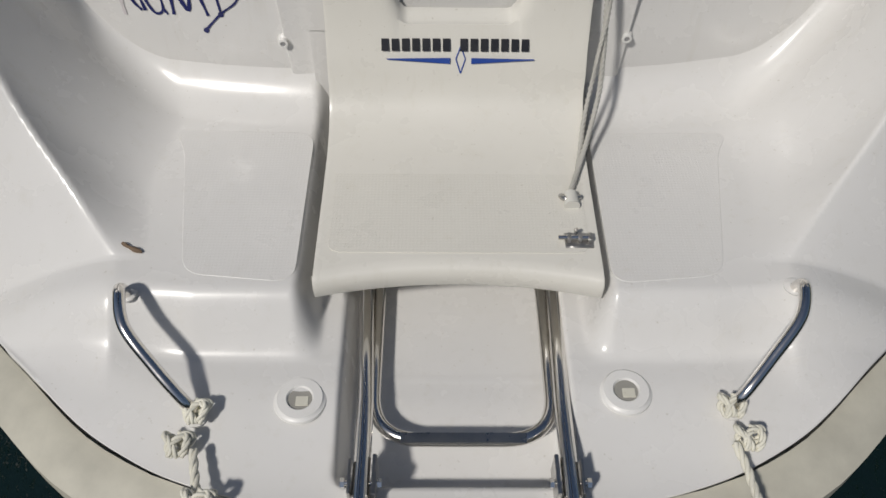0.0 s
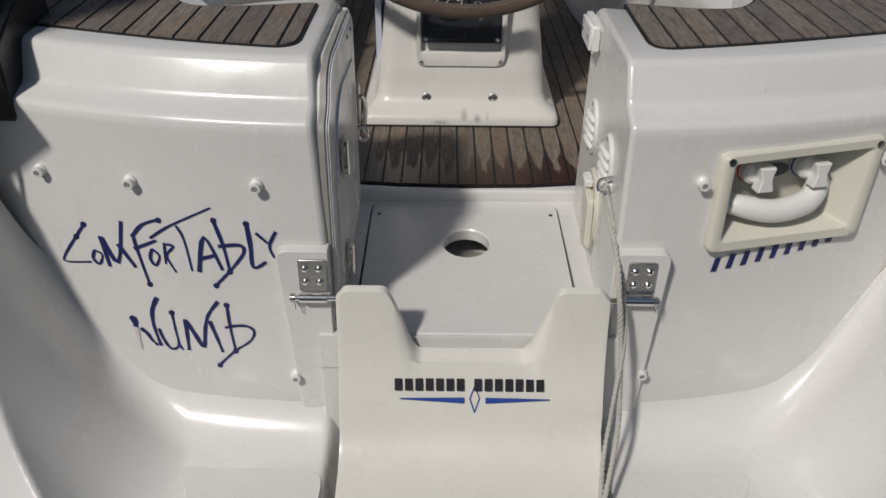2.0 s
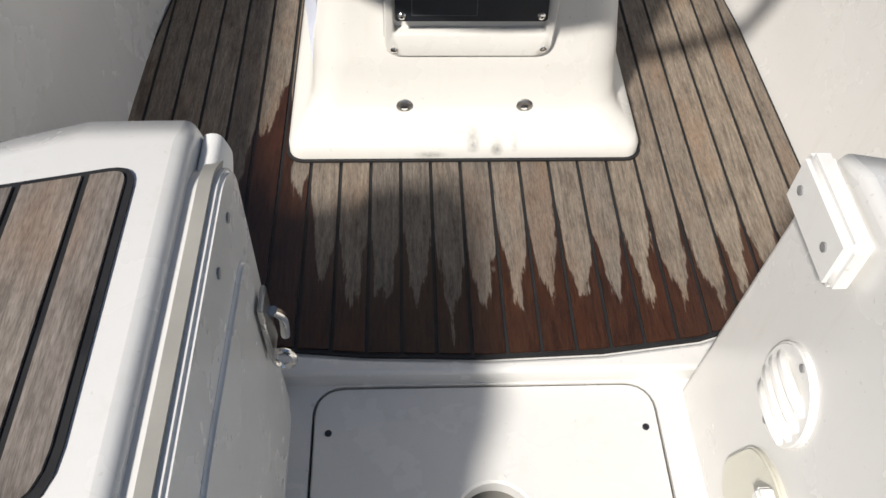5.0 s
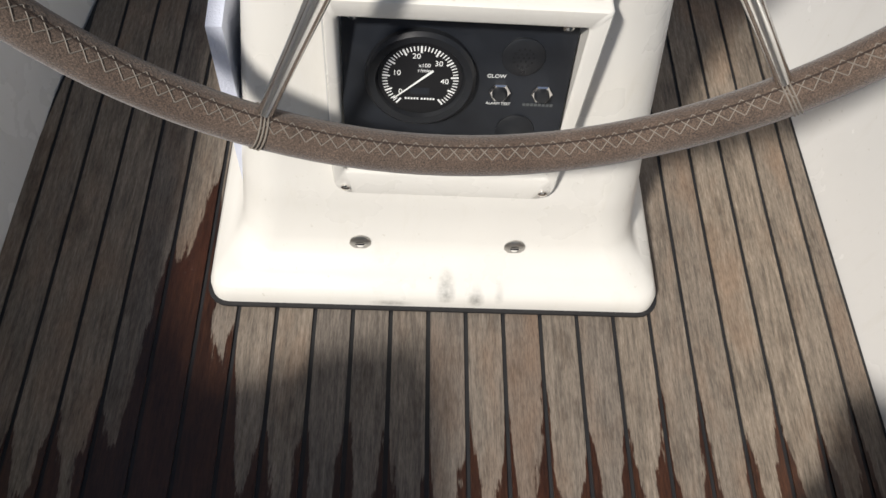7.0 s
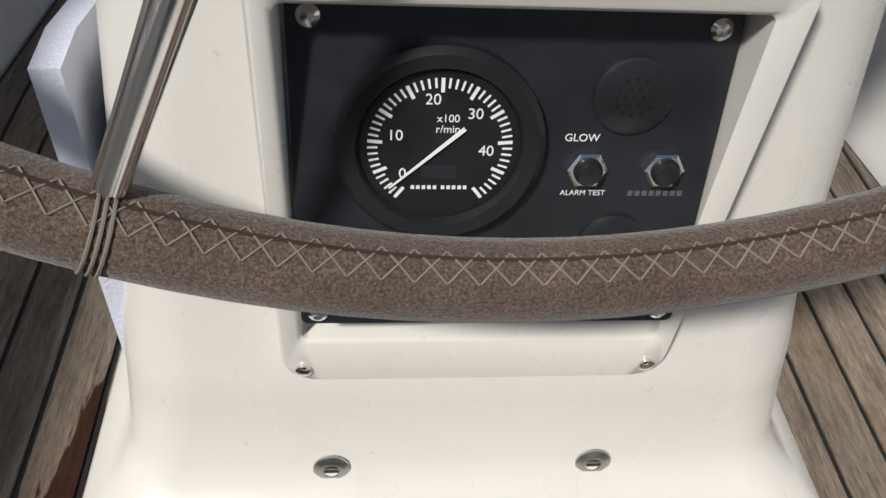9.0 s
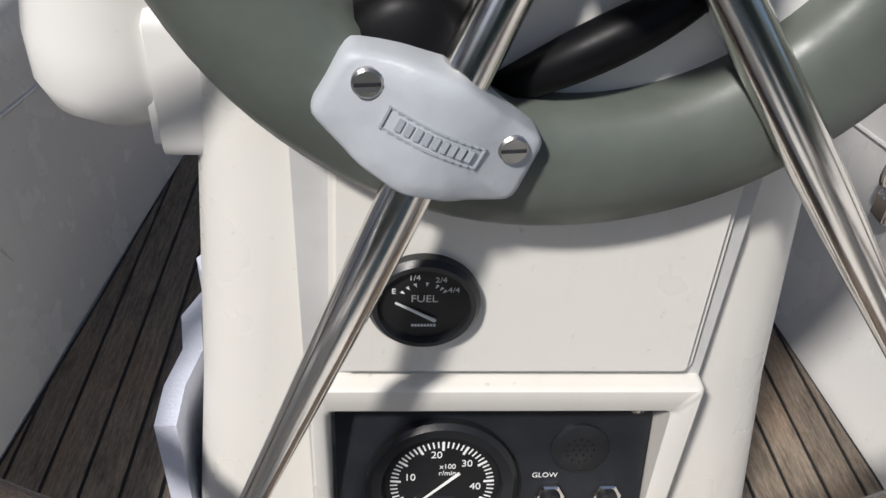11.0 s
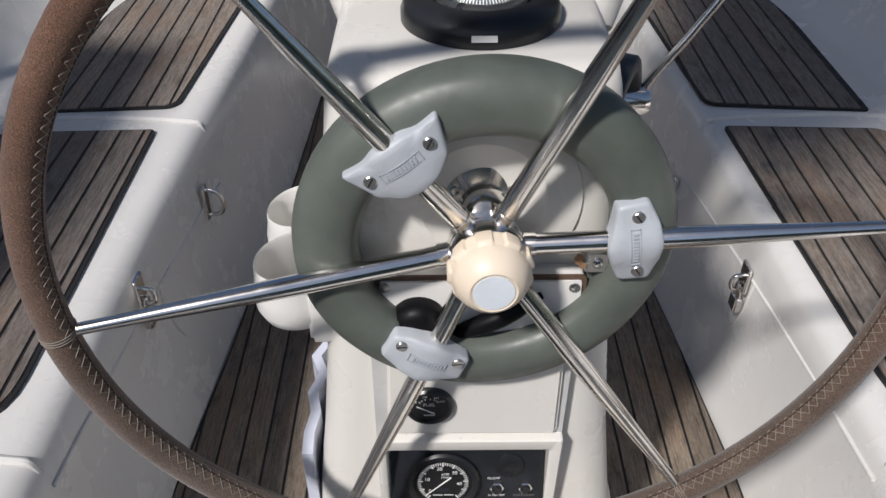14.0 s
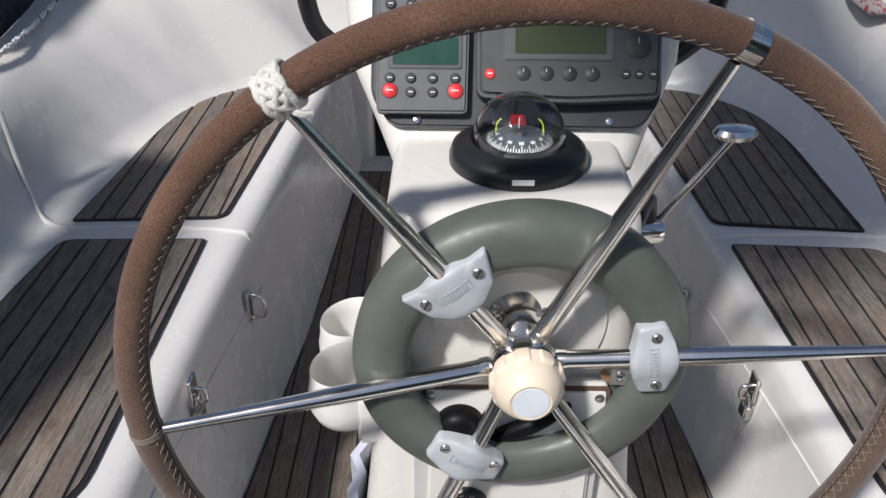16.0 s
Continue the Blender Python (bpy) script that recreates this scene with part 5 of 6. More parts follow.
def gate_surface(x):
    top = gate_top(x)
    u = (x - GC) / 0.22
    front = -1.262 + 0.026 * (1 - u * u)
    pts = [(-0.822, top), (-0.834, top - 0.004)]
    for z in (0.0, -0.05, -0.10, -0.14):
        pts.append((-0.842 - 0.20 * (0.0 - z) - 0.25 * max(0, -z - 0.08), min(z, top - 0.012)))
    pts += [(-0.890, -0.170), (-0.912, -0.195), (-0.945, -0.214), (-0.99, -0.224), (-1.06, -0.2265), (-1.15, -0.2265), (front + 0.024, -0.2275), (front + 0.010, -0.2295), (front + 0.002, -0.237), (front, -0.250), (front + 0.004, -0.272)]
    return pts


def boarding_gate():
    g = thing("boarding_gate", "white gelcoat swing-down boarding gate forming a stern step", "boarding gate")
    xs = [GX0 + (GX1 - GX0) * k / 64 for k in range(65)]
    bm = loft(B(), [[(x, y, z) for y, z in gate_surface(x)] for x in xs], caps=False, closed=False)
    ob = finish("shell", bm, CREAM_WHITE, g, sharp=60, towards=(0, -0.5, 1))
    s = ob.modifiers.new("thickness", "SOLIDIFY")
    s.thickness, s.offset = 0.028, -1
    soften(ob, 0.009, 3, 55)
    pad = B()
    prism(pad, rounded(GX0 + 0.018, GX1 - 0.016, -1.205, -1.0, 0.02), -0.2275, -0.2256)
    part("antislip_pad", pad, GRIP_GATE, g, "moulded anti-slip surface")

    def face_y(z):
        return -0.8425 - 0.20 * -z - 0.25 * max(0, -z - 0.08)

    # maker's mark as plain bars
    x, lo, w = -0.112, -0.098, 0.0125
    for k in range(14):
        bar = loft(B(), [[(x, face_y(lo) - d, lo), (x + w, face_y(lo) - d, lo), (x + w, face_y(lo + 0.018) - d, lo + 0.018), (x, face_y(lo + 0.018) - d, lo + 0.018)] for d in (0.0008, 0.0040)])
        part("maker_bar", bar, DARK_INK, g, "black bar of a maker's mark")
        x += 0.0172 + (0.012 if k == 6 else 0)
    bm = B()
    cx = GC + 0.006
    for s in (-1, 1):
        tip, root = cx + s * 0.125, cx + s * 0.018
        zz = -0.113
        loft(bm, [[(tip, face_y(zz) - d, zz + 0.002), (root, face_y(zz - 0.004) - d, zz - 0.005), (root, face_y(zz + 0.003) - d, zz + 0.003)] for d in (0.0008, 0.0036)])
    for a, b in (((0.0, 0.020), (0.008, 0.0)), ((0.008, 0.0), (0.0, -0.022)), ((0.0, -0.022), (-0.008, 0.0)), ((-0.008, 0.0), (0.0, 0.020))):
        tube(bm, [(cx + p[0], face_y(-0.112 + p[1]) - 0.0005, -0.112 + p[1]) for p in (a, b)], 0.0011, 5)
    part("maker_flourish", bm, BLUE, g, "blue wedge lines and diamond")
    return g


CREAM_WHITE = gelcoat("aged_white_gelcoat", (0.72, 0.70, 0.635), 0.28)
gate = boarding_gate()

# barrel bolt on the gate
b = thing("barrel_bolt", "small galvanised barrel bolt on the gate step", "bolt")
part("plate", soften_bm(box(B(), 0.182, 0.226, -1.196, -1.166, -0.2268, -0.2235), 0.001), DULL_STEEL, b)
part("bolt", tube(B(), [(0.171, -1.181, -0.2175), (0.222, -1.181, -0.2175)], 0.004, 12), STEEL, b)
part("knob", lathe(B(), [(0.003, 0), (0.003, 0.008), (0.0045, 0.011), (0.0001, 0.014)], pose(0.199, -1.178, -0.217, -30, 0, 0), 12), STEEL, b)
for x in (0.188, 0.205, 0.221):
    part("guide", soften_bm(box(B(), x - 0.0028, x + 0.0028, -1.188, -1.174, -0.2236, -0.2125), 0.001), DULL_STEEL, b)


# ---- gate pins and plates ----
for side, px, x0, x1 in ((-1, -0.243, -0.277, -0.163), (1, 0.286, 0.195, 0.312)):
    h = new("gate_hinge")
    h.parent = gate
    tagged(h, "stainless hinge plate and pull pin")
    part("plate", soften_bm(prism(B(), rounded(px - 0.023, px + 0.023, 0.058, 0.118, 0.004), -0.8095, -0.804, "y"), 0.001), DULL_STEEL, h)
    for dx in (-0.012, 0.011):
        for dz in (0.077, 0.102):
            part("bolt", lathe(B(), [(0.0062, 0), (0.0062, 0.002), (0.004, 0.0045), (0.0001, 0.005)], facing_aft(px + dx, -0.8095, dz), 12), STEEL, h)
    part("barrel", tube(B(), [(px - 0.023, -0.816, 0.050), (px + 0.023, -0.816, 0.050)], 0.0085, 16), STEEL, h)
    part("pin", tube(B(), [(x0, -0.816, 0.050), (x1, -0.816, 0.051)], 0.0055, 14), STEEL, h)
    part("collar", tube(B(), [((x0 if side < 0 else x1) - 0.004, -0.816, 0.050), ((x0 if side < 0 else x1) + 0.004, -0.816, 0.050)], 0.0072, 14), DULL_STEEL, h)
    e = x0 if side < 0 else x1
    part("split_ring", tube(B(), [(e + 0.003, -0.818 + 0.004 * math.sin(a), 0.038 + 0.010 * math.cos(a)) for a in [2 * math.pi * k / 14 for k in range(14)]], 0.0008, 6, closed=True), STEEL, h)


# ---- bulkhead lettering and fittings ----
def bulk_y(x, z):
    return interp(z, [(-0.22, -0.803), (-0.10, -0.80), (0.20, -0.785), (0.318, -0.778)]) + curve_in(abs(x))


name_sign = thing("boat_name", "hand-painted navy brush lettering of the boat's name", "lettering")


def sign_point(px, py):
    x = -0.690 + 0.00102 * (px - 110) - 0.012 * smoothstep(400, 460, py)
    return x, 0.178 - 0.00112 * (py - 300) - 0.052 * (490 - px) / 380


def stroke(letter, *lines, width=0.0062, paint=NAVY):
    """Brush strokes of a letter; numbers are hundredths of the lettering's own grid."""
    bm = B()
    for line in lines:
        pts = [sign_point(px, py) for px, py in line]
        path = smooth_path([(x, 0, z) for x, z in pts], 4)
        n = len(path)
        strip = []
        for i, p in enumerate(path):
            d = (path[min(i + 1, n - 1)] - path[max(i - 1, 0)]).normalized()
            w = 0.62 * width * (0.36 + 0.30 * abs(math.sin(1.3 + 2.6 * i / n)) + 0.16 * abs(math.sin(0.9 * i + 3.0 * width / 0.001)))
            strip.append([(q.x, bulk_y(q.x, q.z) - 0.0015, q.z) for q in (p + Vector((-d.z, 0, d.x)) * w, p - Vector((-d.z, 0, d.x)) * w)])
        loft(bm, strip, caps=False, closed=False)
    return part("letter_" + letter, bm, paint, name_sign)


def blot(px, py, r=0.005):
    x, z = sign_point(px, py)
    bm = B()
    bm.faces.new([bm.verts.new((x + r * math.cos(a), bulk_y(x, z) - 0.0018, z + r * 1.1 * math.sin(a))) for a in [2 * math.pi * k / 14 for k in range(14)]])
    part("paint_blot", bm, NAVY, name_sign)


stroke("c", [(165, 302), (146, 322), (114, 358), (118, 367), (165, 365)], width=0.005)
stroke("o", [(176, 344), (170, 358), (180, 368), (189, 352), (176, 344)], width=0.006)
stroke("m", [(192, 320), (199, 372)], [(194, 322), (216, 364), (236, 294)], [(222, 332), (247, 372)], width=0.009)
stroke("f", [(252, 315), (256, 345), (266, 400)], [(250, 320), (272, 300), (302, 292)], [(250, 340), (292, 326)], width=0.007)
stroke("o", [(282, 340), (276, 356), (284, 368), (293, 352), (282, 340)], width=0.006)
stroke("r", [(305, 330), (302, 366)], [(303, 332), (320, 336), (306, 352), (318, 380)], width=0.005)
stroke("t", [(282, 322), (320, 302), (392, 276)], [(330, 302), (340, 325), (346, 378)], width=0.005)
stroke("a", [(358, 380), (374, 322), (398, 378)], [(362, 358), (392, 352)], width=0.008)
stroke("b", [(393, 296), (404, 336), (410, 380)], [(396, 338), (432, 338), (436, 352), (410, 380), (384, 403)], width=0.007)
stroke("l", [(446, 303), (449, 340), (450, 376), (472, 368)], width=0.008)
stroke("y", [(460, 320), (478, 338)], [(492, 320), (480, 342), (486, 362)], width=0.006)
stroke("n", [(233, 464), (236, 473), (236, 482)], width=0.015)
stroke("n", [(245, 484), (256, 494), (262, 505), (272, 515)], [(279, 425), (272, 450), (271, 480), (278, 516)], width=0.0085)
stroke("n", [(236, 483), (237, 500), (238, 524)], width=0.009, paint=FADED_INK)
stroke("u", [(279, 483), (286, 506), (297, 521), (311, 514), (310, 485), (308, 454)], [(311, 512), (318, 523)], width=0.0062)
stroke("m", [(331, 465), (330, 490), (329, 523)], [(333, 470), (345, 494), (357, 516), (365, 480), (374, 456), (389, 433)], width=0.0085)
stroke("m", [(374, 468), (382, 496), (390, 527)], width=0.0075)
stroke("b", [(405, 440), (409, 480), (413, 524)], [(400, 481), (420, 478), (440, 480), (450, 491), (440, 508), (413, 524), (381, 551)], width=0.006)
for q in ((166, 301), (147, 322), (267, 401), (302, 293), (394, 296), (384, 404), (410, 381), (446, 304), (405, 440), (381, 552), (413, 525), (233, 465), (308, 453)):
    blot(*q)

for x, z in ((-0.691, 0.223), (-0.53, 0.226), (-0.323, 0.236), (-0.288, -0.126), (0.313, -0.113), (0.366, 0.246), (0.668, 0.262)):
    k = thing("snap_stud", "small white plastic snap stud on the transom face", "stud", "cover studs")
    m = facing_aft(x, bulk_y(x, z) + 0.001, z)
    part("body", lathe(B(), [(0.0105, 0), (0.0105, 0.006), (0.0075, 0.009), (0.009, 0.014), (0.0085, 0.018), (0.005, 0.0185), (0.0045, 0.016), (0.0001, 0.016)], m, 20), PLASTIC, k)
    part("screw", lathe(B(), [(0.0043, 0.0155), (0.0043, 0.0175), (0.0001, 0.0175)], m, 12), GREY_PAINT, k)

# shower box let into the starboard face
bx = thing("shower_box", "yellowed plastic shower box with mixer taps and handset", "shower box")
SB = Matrix.Translation((0.520, bulk_y(0.52, 0.21), 0.212)) @ Matrix.Rotation(radians(12), 4, "Z") @ Matrix.Rotation(radians(90 - 3), 4, "X")


bm = B()
o1, o2 = round_corners([(-0.138, -0.086), (0.128, -0.080), (0.142, 0.092), (-0.134, 0.082)], 0.014), round_corners([(-0.116, -0.066), (0.106, -0.061), (0.120, 0.074), (-0.113, 0.066)], 0.008)
o3 = round_corners([(-0.105, -0.046), (0.060, -0.040), (0.075, 0.064), (-0.105, 0.058)], 0.008)
loft(bm, [[(x, y, d) for x, y in o] for o, d in ((o1, -0.006), (o1, 0.007), ([(x * 0.97, y * 0.97) for x, y in o1], 0.011), ([(x * 1.03, y * 1.03) for x, y in o2], 0.011), (o2, 0.008), (o3, -0.046))], caps=False)
f = bm.faces.new([v for v in bm.verts][-len(o3):])
part("housing", placed(bm, SB), OLD_PLASTIC, bx, sharp=50)
for x, y in ((-0.122, 0.072), (0.127, 0.081)):
    part("screw", lathe(B(), [(0.006, 0.010), (0.006, 0.013), (0.0001, 0.0135)], SB @ Matrix.Translation((x, y, 0)), 14), DULL_STEEL, bx)
for x, ring in ((-0.055, RED), (0.040, BLUE)):
    t = part("tap", lathe(B(), [(0.020, -0.044), (0.019, -0.020), (0.014, -0.016), (0.0001, -0.016)], SB @ Matrix.Translation((x - 0.006, 0.036, 0)), 24), PLASTIC, bx)
    part("grip", placed(soften_bm(prism(B(), round_corners([(-0.014, -0.022), (0.014, -0.022), (0.009, 0.0), (0.014, 0.020), (-0.014, 0.020), (-0.009, 0.0)], 0.004), -0.018, 0.004), 0.003), SB @ Matrix.Translation((x + 0.004, 0.032, 0))), PLASTIC, t)
    part("ring", tube(B(), [SB @ Vector((x - 0.006 + 0.0205 * math.cos(a), 0.036 + 0.0205 * math.sin(a), -0.036)) for a in [2 * math.pi * k / 24 for k in range(24)]], 0.0013, 6, closed=True), ring, t)
part("handset", tube(B(), [SB @ v for v in smooth_path([(-0.100, -0.014, -0.034), (-0.072, -0.020, -0.016), (-0.02, -0.028, -0.006), (0.035, -0.018, -0.010), (0.060, 0.004, -0.026), (0.058, 0.020, -0.040)], 6)], [0.016 + 0.004 * math.sin(math.pi * k / 30) for k in range(31)], 16), PLASTIC, bx, "white curved shower handset")
part("drain_slot", placed(prism(B(), [(0.028 * math.cos(a), 0.012 * math.sin(a)) for a in [2 * math.pi * k / 20 for k in range(20)]], -0.0455, -0.0445), SB @ Matrix.Translation((-0.012, 0.026, 0))), GREY_CASE_2, bx)

reg = thing("registration_mark", "row of navy registration bars under the shower box", "marking")
for k in range(9):
    x = 0.405 + 0.0245 * k
    z = 0.083 + 0.0042 * k
    bm = B()
    bm.faces.new([bm.verts.new((x + a, bulk_y(x + a, z + c) - 0.0016, z + c)) for a, c in ((0.0, 0.0), (0.010, 0.001), (0.0145, 0.027), (0.0045, 0.026))])
    part("bar", bm, NAVY, reg)

# ---- gangway walls ----
dr = thing("locker_door", "white gelcoat locker door in the gangway wall, closed", "door")
bm = B()
prism(bm, round_corners([(-0.385, -0.01), (-0.370, 0.375), (-0.40, 0.398), (-0.655, 0.400), (-0.702, 0.385), (-0.726, 0.342), (-0.764, 0.325), (-0.772, 0.20), (-0.776, 0.045), (-0.765, -0.01)], [0.02, 0.02, 0.02, 0.02, 0.02, 0.015, 0.015, 0.02, 0.02, 0.02]), LEFT_WALL - 0.022, LEFT_WALL + 0.006, "x")
part("panel", soften_bm(bm, 0.003), GEL, dr)
bm = B()
prism(bm, round_corners([(-0.410, 0.02), (-0.405, 0.32), (-0.62, 0.335), (-0.69, 0.295), (-0.735, 0.20), (-0.738, 0.05), (-0.72, 0.02)], [0.02, 0.03, 0.04, 0.04, 0.03, 0.02, 0.02]), LEFT_WALL + 0.003, LEFT_WALL + 0.0095, "x")
part("inner_panel", soften_bm(bm, 0.003), GEL, dr)
bm = B()
prism(bm, round_corners([(-0.381, -0.014), (-0.366, 0.379), (-0.40, 0.402), (-0.657, 0.404), (-0.705, 0.389), (-0.729, 0.345), (-0.7675, 0.328), (-0.7755, 0.20), (-0.7795, 0.04), (-0.768, -0.014)], 0.015), LEFT_WALL - 0.01, LEFT_WALL - 0.0005, "x")
part("joint", bm, SHELL, dr, "grey joint round the door")
for z in (0.235, 0.036):
    h = part("hinge", soften_bm(box(B(), LEFT_WALL + 0.0125, LEFT_WALL + 0.016, -0.690, -0.655, z - 0.032, z + 0.032), 0.001), DULL_STEEL, dr)
    part("knuckle", tube(B(), [(LEFT_WALL + 0.019, -0.674, z - 0.03), (LEFT_WALL + 0.019, -0.674, z + 0.03)], 0.005, 12), STEEL, h)
    for dz in (-0.02, 0.02):
        part("screw", lathe(B(), [(0.0045, 0), (0.0045, 0.002), (0.0001, 0.003)], pose(LEFT_WALL + 0.016, -0.683, z + dz, 0, 90, 0), 12), STEEL, h)
lt = part("latch", soften_bm(box(B(), LEFT_WALL + 0.012, LEFT_WALL + 0.017, -0.430, -0.402, 0.185, 0.265), 0.0015), DULL_STEEL, dr)
part("lever", tube(B(), smooth_path([(LEFT_WALL + 0.02, -0.412, 0.240), (LEFT_WALL + 0.026, -0.405, 0.218), (LEFT_WALL + 0.022, -0.395, 0.175)], 5), 0.0045, 10), STEEL, lt)
part("keeper", tube(B(), [(LEFT_WALL + 0.02 + 0.010 * math.cos(a), -0.412, 0.160 + 0.014 * math.sin(a)) for a in [2 * math.pi * k / 20 for k in range(20)]], 0.003, 8, closed=True), STEEL, lt)
for y, z in ((-0.420, 0.372), (-0.470, 0.372)):
    part("screw", lathe(B(), [(0.0042, 0), (0.0042, 0.0015), (0.0001, 0.002)], pose(LEFT_WALL + 0.006, y, z, 0, 90, 0), 12), GREY_PAINT, dr)


def on_right(y, z):
    """Pose on the starboard gangway wall, local z towards the gangway, local x aft, local y up."""
    return Matrix.Translation((RIGHT_WALL, y, z)) @ Matrix(((0, 0, -1, 0), (-1, 0, 0, 0), (0, 1, 0, 0), (0, 0, 0, 1)))


for y, z in ((-0.488, 0.214), (-0.648, 0.216)):
    v = thing("wall_vent", "white plastic clamshell vent on the gangway wall", "vent", "gangway vents")
    m = on_right(y, z)
    part("flange", placed(soften_bm(prism(B(), [(0.043 * math.cos(a), 0.052 * math.sin(a)) for a in [2 * math.pi * k / 36 for k in range(36)]], -0.002, 0.006), 0.002), m), PLASTIC, v)
    for k in range(4):
        yy = -0.026 + 0.017 * k
        w = 0.034 * math.sqrt(max(0.05, 1 - (yy / 0.046) ** 2))
        part("louvre", tube(B(), [m @ q for q in smooth_path([(-w, yy - 0.006, 0.004), (-w * 0.6, yy, 0.010), (0, yy + 0.002, 0.012), (w * 0.6, yy, 0.010), (w, yy - 0.006, 0.004)], 4)], 0.0052, 8), PLASTIC, v)
    for s in (-1, 1):
        part("screw", lathe(B(), [(0.0036, 0.005), (0.0036, 0.0075), (0.0001, 0.008)], m @ Matrix.Translation((0, s * 0.045, 0)), 10), GREY_PAINT, v)
sk = thing("socket_cover", "cream plastic shower socket with hinged cap", "socket cover")
m = on_right(-0.548, 0.085)
part("flange", placed(soften_bm(prism(B(), round_corners([(-0.075, -0.03), (-0.055, 0.045), (-0.01, 0.070), (0.045, 0.064), (0.072, 0.02), (0.066, -0.055), (0.0, -0.075), (-0.055, -0.06)], 0.02), -0.002, 0.006), 0.002), m), OLD_PLASTIC, sk)
part("cap", placed(soften_bm(prism(B(), round_corners([(0.0, 0.046), (0.066, 0.040), (0.075, -0.06), (0.03, -0.068)], 0.012), 0.006, 0.020), 0.004), m), OLD_PLASTIC, sk)
part("hinge_block", placed(soften_bm(box(B(), -0.008, 0.03, 0.046, 0.062, 0.005, 0.022), 0.003), m), PLASTIC, sk)
cl = thing("door_stop", "white plastic buffer block on the corner of the gangway wall", "buffer")
m = on_right(-0.428, 0.372)
part("block", placed(soften_bm(box(B(), -0.050, 0.048, -0.026, 0.026, -0.001, 0.022), 0.006), m), PLASTIC, cl)
for x in (-0.03, 0.025):
    part("screw", lathe(B(), [(0.004, 0.021), (0.004, 0.0235), (0.0001, 0.024)], m @ Matrix.Translation((x, 0, 0)), 10), GREY_PAINT, cl)
for y0, y1 in ((-0.432, -0.352), (-0.512, -0.434)):
    bb = thing("door_stop", "white plastic buffer strip above the locker door", "buffer", "locker buffers")
    rows = []
    for y in (y0, y1):
        rows.append([(x, y, z) for x, z in round_corners([(-0.231, 0.392), (-0.234, 0.345), (-0.2165, 0.341), (-0.2115, 0.374), (-0.218, 0.393)], 0.006, 3)])
    part("strip", soften_bm(loft(B(), rows), 0.002), PLASTIC, bb)
    part("screw", lathe(B(), [(0.0045, 0), (0.0045, 0.0015), (0.0001, 0.002)], pose(-0.2145, (y0 + y1) / 2, 0.358, 0, 80, 0), 12), DULL_STEEL, bb)
hk = thing("rope_hook", "small steel hook on the gangway wall holding a cord", "hook")
part("eye", tube(B(), smooth_path([(RIGHT_WALL - 0.001, -0.700, 0.215), (RIGHT_WALL - 0.022, -0.705, 0.212), (RIGHT_WALL - 0.024, -0.712, 0.198), (RIGHT_WALL - 0.012, -0.715, 0.195)], 5), 0.003, 8), STEEL, hk)
part("boss", lathe(B(), [(0.014, 0), (0.013, 0.006), (0.0001, 0.008)], on_right(-0.685, 0.192), 20), PLASTIC, hk)


# ---- ropes ----
def laid_rope(bm, pts, r, twist=110.0, strands=3):
    """Three strands laid round a path."""
    path = smooth_path(pts, 10)
    length, angles = 0.0, []
    for i, p in enumerate(path):
        if i:
            length += (p - path[i - 1]).length
        angles.append(length * twist)
    frames, up = [], None
    for i, p in enumerate(path):
        d = (path[min(i + 1, len(path) - 1)] - path[max(i - 1, 0)]).normalized()
        up = d.orthogonal().normalized() if up is None else (up - d * up.dot(d)).normalized()
        frames.append((p, up.copy(), d.cross(up)))
    for s in range(strands):
        tube(bm, [p + (u * math.cos(a + 2.094 * s) + v * math.sin(a + 2.094 * s)) * r * 0.52 for (p, u, v), a in zip(frames, angles)], r * 0.56, 7)
    return bm


def knot(bm, c, size, r, seed):
    rng = random.Random(seed)
    pts = []
    for k in range(26):
        a = 2 * math.pi * k / 26
        q = Vector((math.sin(2 * a) + 0.35 * math.sin(5 * a), math.cos(3 * a) * 0.9, math.sin(3 * a + 0.6) * 0.55)) * size
        pts.append(Vector(c) + q + Vector((rng.uniform(-1, 1), rng.uniform(-1, 1), 0)) * size * 0.08)
    return laid_rope(bm, pts, r, 150)


